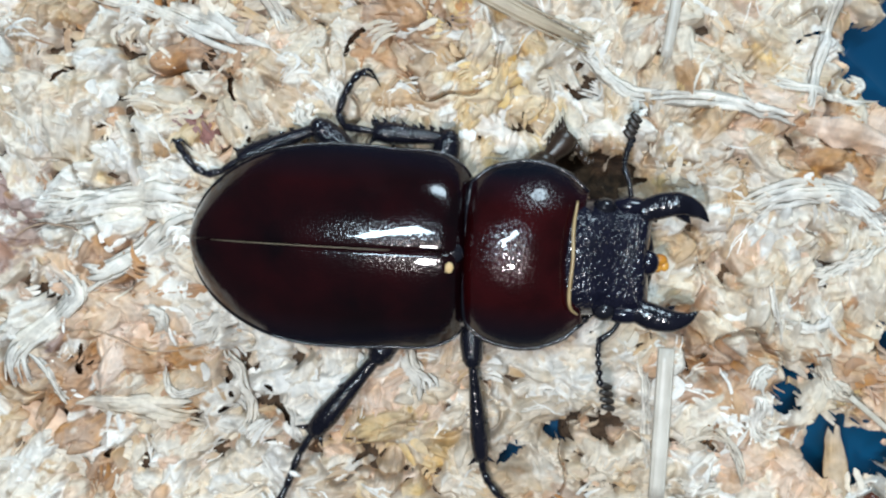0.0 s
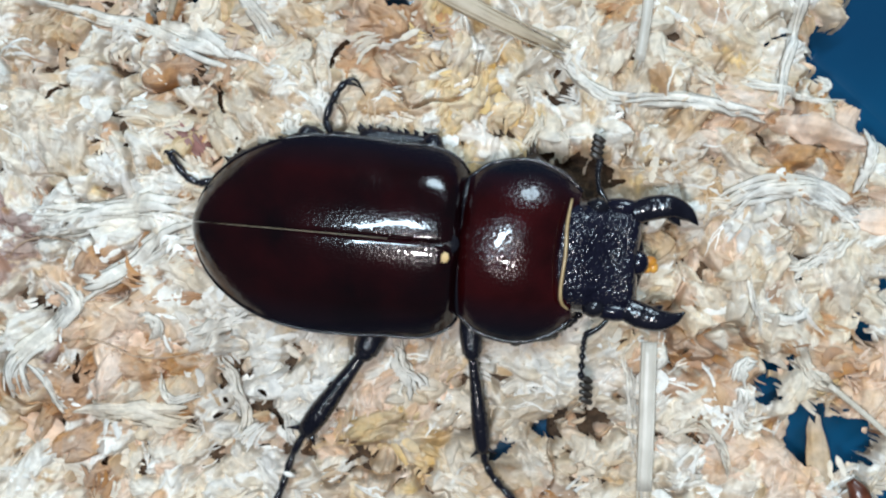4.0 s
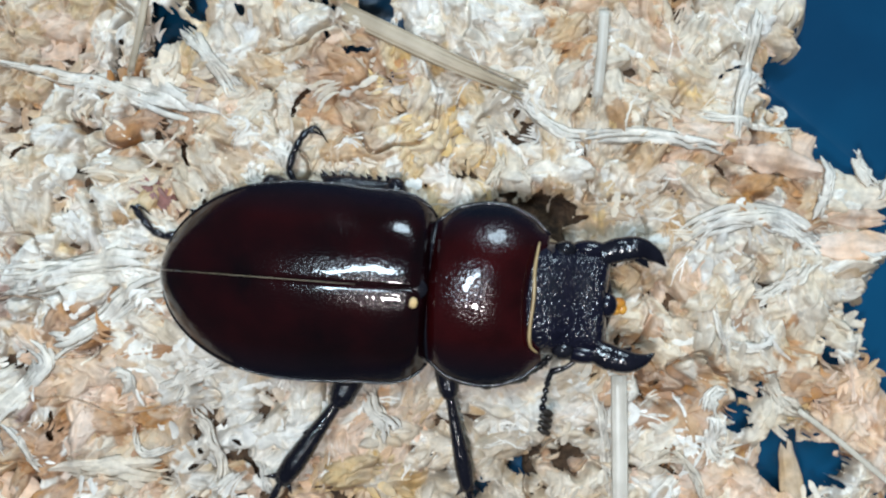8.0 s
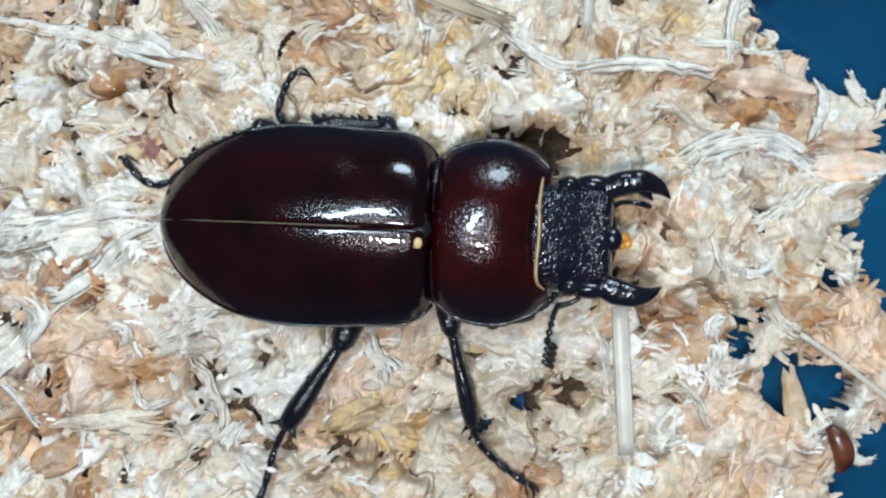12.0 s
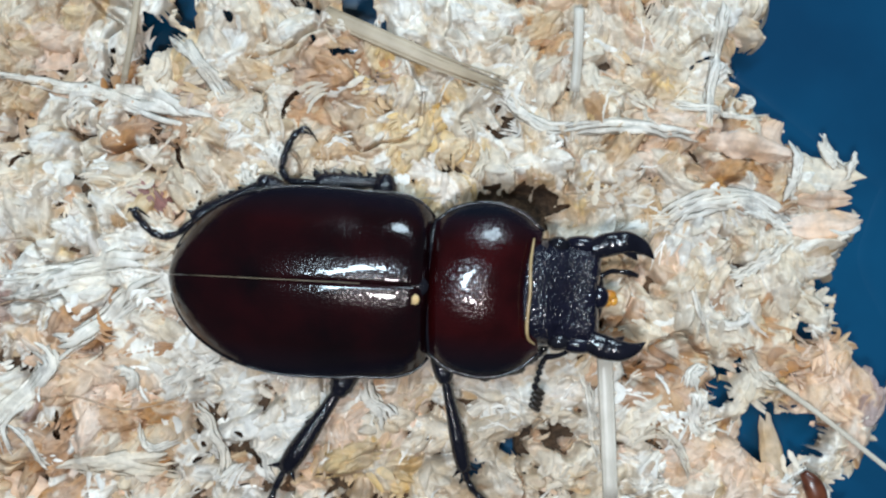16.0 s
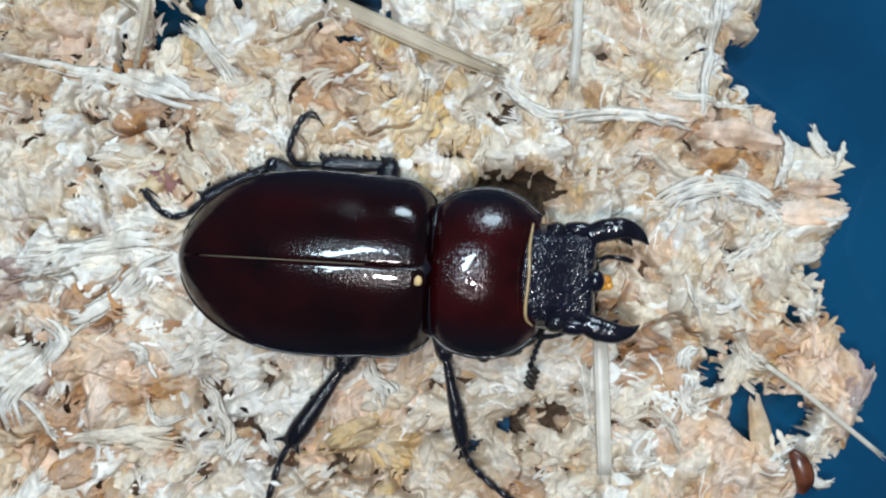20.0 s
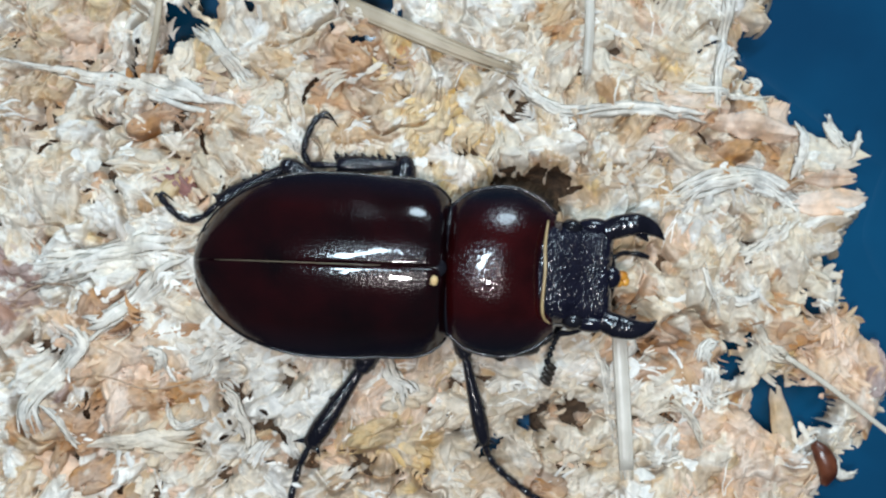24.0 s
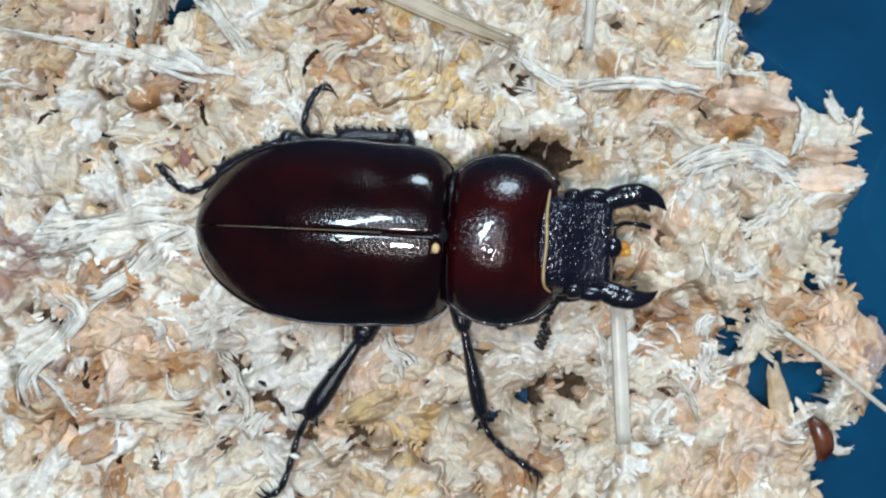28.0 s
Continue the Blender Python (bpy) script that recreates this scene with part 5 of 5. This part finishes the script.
chip((18.6, -5.0, 0.1), (22.0, -3.9, 0.1), 2.4, RUST, "rust-brown torn wood flake among bleached fibres", 165, 0.15)
chip((24.3, -11.9, 0.1), (28.1, -14.2, 0.1), 2.6, PINK, BED_CHIP, 66, 0.0)
chip((32.6, -3.7, 0.1), (36.3, -7.8, 0.1), 2.6, PINK, BED_CHIP, 67, 0.0)
chip((-7.4, 16.9, 0.1), (1.2, 17.3, 0.1), 0.9, WHITE, "pale grey-white flat wood strip on the bed", 68, 0.2)
chip((-31.2, 19.0, 0.1), (-27.6, 20.8, 0.1), 2.3, PINK, "dusky pink bark flake among pale shavings", 69, 0.0)
chip((-22.2, 9.9, 0.1), (-20.0, 7.7, 0.1), 1.5, PLUM, "plum-brown bark flake among pale shavings", 70, 0.0)
chip((-9.0, 16.1, 0.1), (-5.6, 14.5, 0.1), 2.0, TAN, BED_CHIP, 71, 0.0)
chip((29.3, -15.2, 0.2), (28.7, -9.4, 0.2), 1.9, TAN, "tan wood flap standing in the gap over the tray", 72, 0.3)


# torn shavings on top that can be told apart, around the beetle
def picked_shavings():
    rng = np.random.default_rng(77)
    kinds = []
    for k in range(28):
        v, f = shaving(rng, rng.uniform(1.4, 3.4), rng.uniform(0.7, 1.6), int(rng.integers(2, 6)), 6, 0.03, 0.2)
        kinds.append((v.tolist(), f.tolist()))
    meshes = {}
    made = 0
    while made < 300:
        x, y = rng.uniform(-30, 34), rng.uniform(-20, 20)
        if not covered(x, y) or hollow(x, y):
            continue
        yaw = grain_yaw(x, y) + rng.normal(0, 0.7)
        if not all(covered(x + q * math.cos(yaw), y + q * math.sin(yaw)) for q in (-1.4, 1.4)):
            continue
        wood = wood_at(x, y, rng)
        k = int(rng.integers(28))
        if (k, wood) not in meshes:
            ob = part("shaving", kinds[k], WOODS[wood], bed)
            meshes[k, wood] = ob.data
        else:
            ob = new("shaving", meshes[k, wood])
            ob.parent = bed
        z = float(top(x, y)) + rng.uniform(-0.12, 0.12)
        gx = float(top(x + 0.8, y) - top(x - 0.8, y)) / 1.6
        gy = float(top(x, y + 0.8) - top(x, y - 0.8)) / 1.6
        tilt = Vector((-gx, -gy, 1)).to_track_quat("Z", "Y").to_matrix().to_4x4()
        ob.matrix_basis = Matrix.Translation(Vector((x, y, z)) * MM) @ tilt @ Matrix.Rotation(yaw, 4, "Z")
        made += 1


picked_shavings()


# ---- movement ----
YAW0 = -3.1
ROOT = Vector((0.449, 1.149, 0))
PIVOT = Vector((8.194, -0.546, 0))
# seconds, drift in x and y (mm), turn (degrees) against the resting pose
TURNS = [
    (0, -1.199, 1.188, 5.79),
    (0.5, -1.219, 1.122, 4.51),
    (1, -1.104, 1.025, 4.42),
    (1.5, -1.139, 1.001, 4.03),
    (2, -1.272, 0.967, 3.25),
    (2.5, -0.942, 1.054, 2.63),
    (3, -0.986, 0.978, 2.32),
    (3.5, -0.856, 0.997, 2.18),
    (5.5, -0.028, 1.149, 1.91),
    (6, -0.137, 0.951, 1.74),
    (6.5, -0.074, 0.870, 1.69),
    (7, -0.176, 0.789, 1.31),
    (7.5, -0.199, 0.874, 1.23),
    (8, -0.473, 0.724, 0.54),
    (8.5, -0.385, 0.691, 0.36),
    (9, -0.036, 0.977, 0.61),
    (9.5, 0.273, 0.738, 0.34),
    (10, 0.337, 0.341, 0.04),
    (10.5, -0.009, 0.084, -0.21),
    (11, -0.079, 0.156, -0.08),
    (11.5, -0.104, 0.232, -0.10),
    (12, -0.010, 0.426, 0.06),
    (12.5, -0.151, 0.337, -0.08),
    (13, -0.149, 0.356, -0.02),
    (13.5, 0.005, 0.418, -0.16),
    (15.5, 0.230, 0.545, 0.23),
    (16, 0.011, 0.118, 0.08),
    (16.5, 0.055, 0.144, -0.05),
    (17, 0.080, 0.121, 0.03),
    (17.5, 0.004, 0.050, -0.06),
    (18, 0.204, 0.197, 0.03),
    (18.5, 0.080, 0.047, 0.05),
    (19, 0.071, 0.056, -0.05),
    (19.5, 0.095, 0.063, -0.02),
    (20, -0.030, -0.111, -0.04),
    (20.5, -0.064, -0.187, -0.03),
    (21, -0.072, -0.113, -0.04),
    (21.5, -0.126, -0.235, -0.03),
    (23.5, -0.213, -0.300, -0.05),
    (24, -0.201, -0.288, -0.01),
    (24.5, -0.195, -0.328, 0.18),
    (25, -0.103, -0.304, -0.01),
    (25.5, -0.101, -0.377, 0.00),
    (26, -0.037, -0.190, 0.02),
    (26.5, 0.081, -0.106, 0.02),
    (27, -0.091, 0.003, -0.07),
    (27.5, 0.009, 0.028, -0.10),
    (28, 0.005, 0.070, -0.12),
]


# the body rises a little on its legs after the first seconds
TURNS = [(*row, 1.2 * min(1.0, max(0.0, (row[0] - 3.0) / 3.5))) for row in TURNS]


def body_pose(dx, dy, turn, lift=0.0):
    r = Matrix.Rotation(radians(turn), 3, "Z")
    c = r @ (ROOT - PIVOT) + PIVOT + Vector((dx, dy, lift))
    return pose(c.x * MM, c.y * MM, c.z * MM, 0, 0, YAW0 + turn)


def turn_at(t):
    return next(row[1:] for row in TURNS if row[0] >= t)


def hinge(base, turn, dip=0.0, axis=(1, 0, 0)):
    """A pose in the beetle's space that swings a part about its joint."""
    b = Matrix.Translation(Vector(base) * MM)
    return b @ Matrix.Rotation(radians(turn), 4, "Z") @ Matrix.Rotation(radians(dip), 4, Vector(axis)) @ b.inverted()


def motions():
    rest = body_pose(0, 0, 0)
    walk(beetle, [(t, body_pose(*p)) for t, *p in TURNS])
    away = ((0, 0), (2.5, 0), (5.5, 1), (28, 1))
    walk(LEGS[4], [(t, pose(-0.4 * k * MM, -3.2 * k * MM, 0) @ body_pose(*turn_at(t)).inverted() @ rest) for t, k in away])
    for ob in LEGS[2:4]:
        walk(ob, [(t, body_pose(*p).inverted() @ rest) for t, *p in TURNS])
    # the two stretched legs swing a little about their feet; the middle one first slides its foot outwards
    foot = (-11.24, -19.84, 0.6)
    walk(LEGS[0], [(t, body_pose(*p).inverted() @ rest @ hinge(foot, min(0.85 * p[2], 0.66 * t))) for t, *p in TURNS])
    foot, hip = (8.28, -18.11, 0.5), (1.65, -3.85, 3.4)
    walk(LEGS[1], [(t, body_pose(*p).inverted() @ rest @ hinge(foot, 0.85 * p[2]) @ hinge(hip, min(0.0, -6.5 if t < 3 else -6.5 + 2.6 * (t - 3))))
                   for t, *p in TURNS])
    # the feelers: one swings back as it is drawn in, the other folds away under the head
    base = (11.86, -3.72, 5.8)
    walk(ANTENNA_R, [(t, hinge(base, a, d, (0.77, -0.64, 0))) for t, a, d in
                     ((0, 24, -28), (2, 23, -28), (3.5, 20, -26), (6, 13, -16), (8, 9, -12), (12, 5, -8), (17, 0, 0), (21, -2, 0), (25, -5, 2), (28, -11, 2))])
    base = (12.01, 4.20, 5.6)
    walk(ANTENNA_L, [(t, pose(x * MM, y * MM, z * MM) @ hinge(base, a)) for t, a, x, y, z in
                     ((0, 0, 0, 0, 0), (2.2, 3, 0, 0, 0), (3.0, 7, -0.2, -0.3, 0), (3.5, 10, -0.4, -0.6, 0), (4.5, 20, -1.2, -1.8, -0.5), (5.5, 26, -2.0, -2.7, -1.0),
                      (8.0, 26, -2.2, -3.4, -1.0), (9.5, 30, -3.0, -5.2, -1.2), (28, 30, -3.0, -5.2, -1.2))])
    walk(PALP, [(t, pose(x * MM, y * MM, z * MM)) for t, x, y, z in
                ((0, -2.4, 1.2, -0.4), (9.8, -2.4, 1.2, -0.4), (10.8, -1.0, 1.2, -0.2), (11.2, -0.5, 1.1, -0.2), (12.0, -0.2, 0.75, 0), (13.0, 0, 0.45, 0), (17, 0, 0, 0), (28, 0, 0, 0))])


motions()
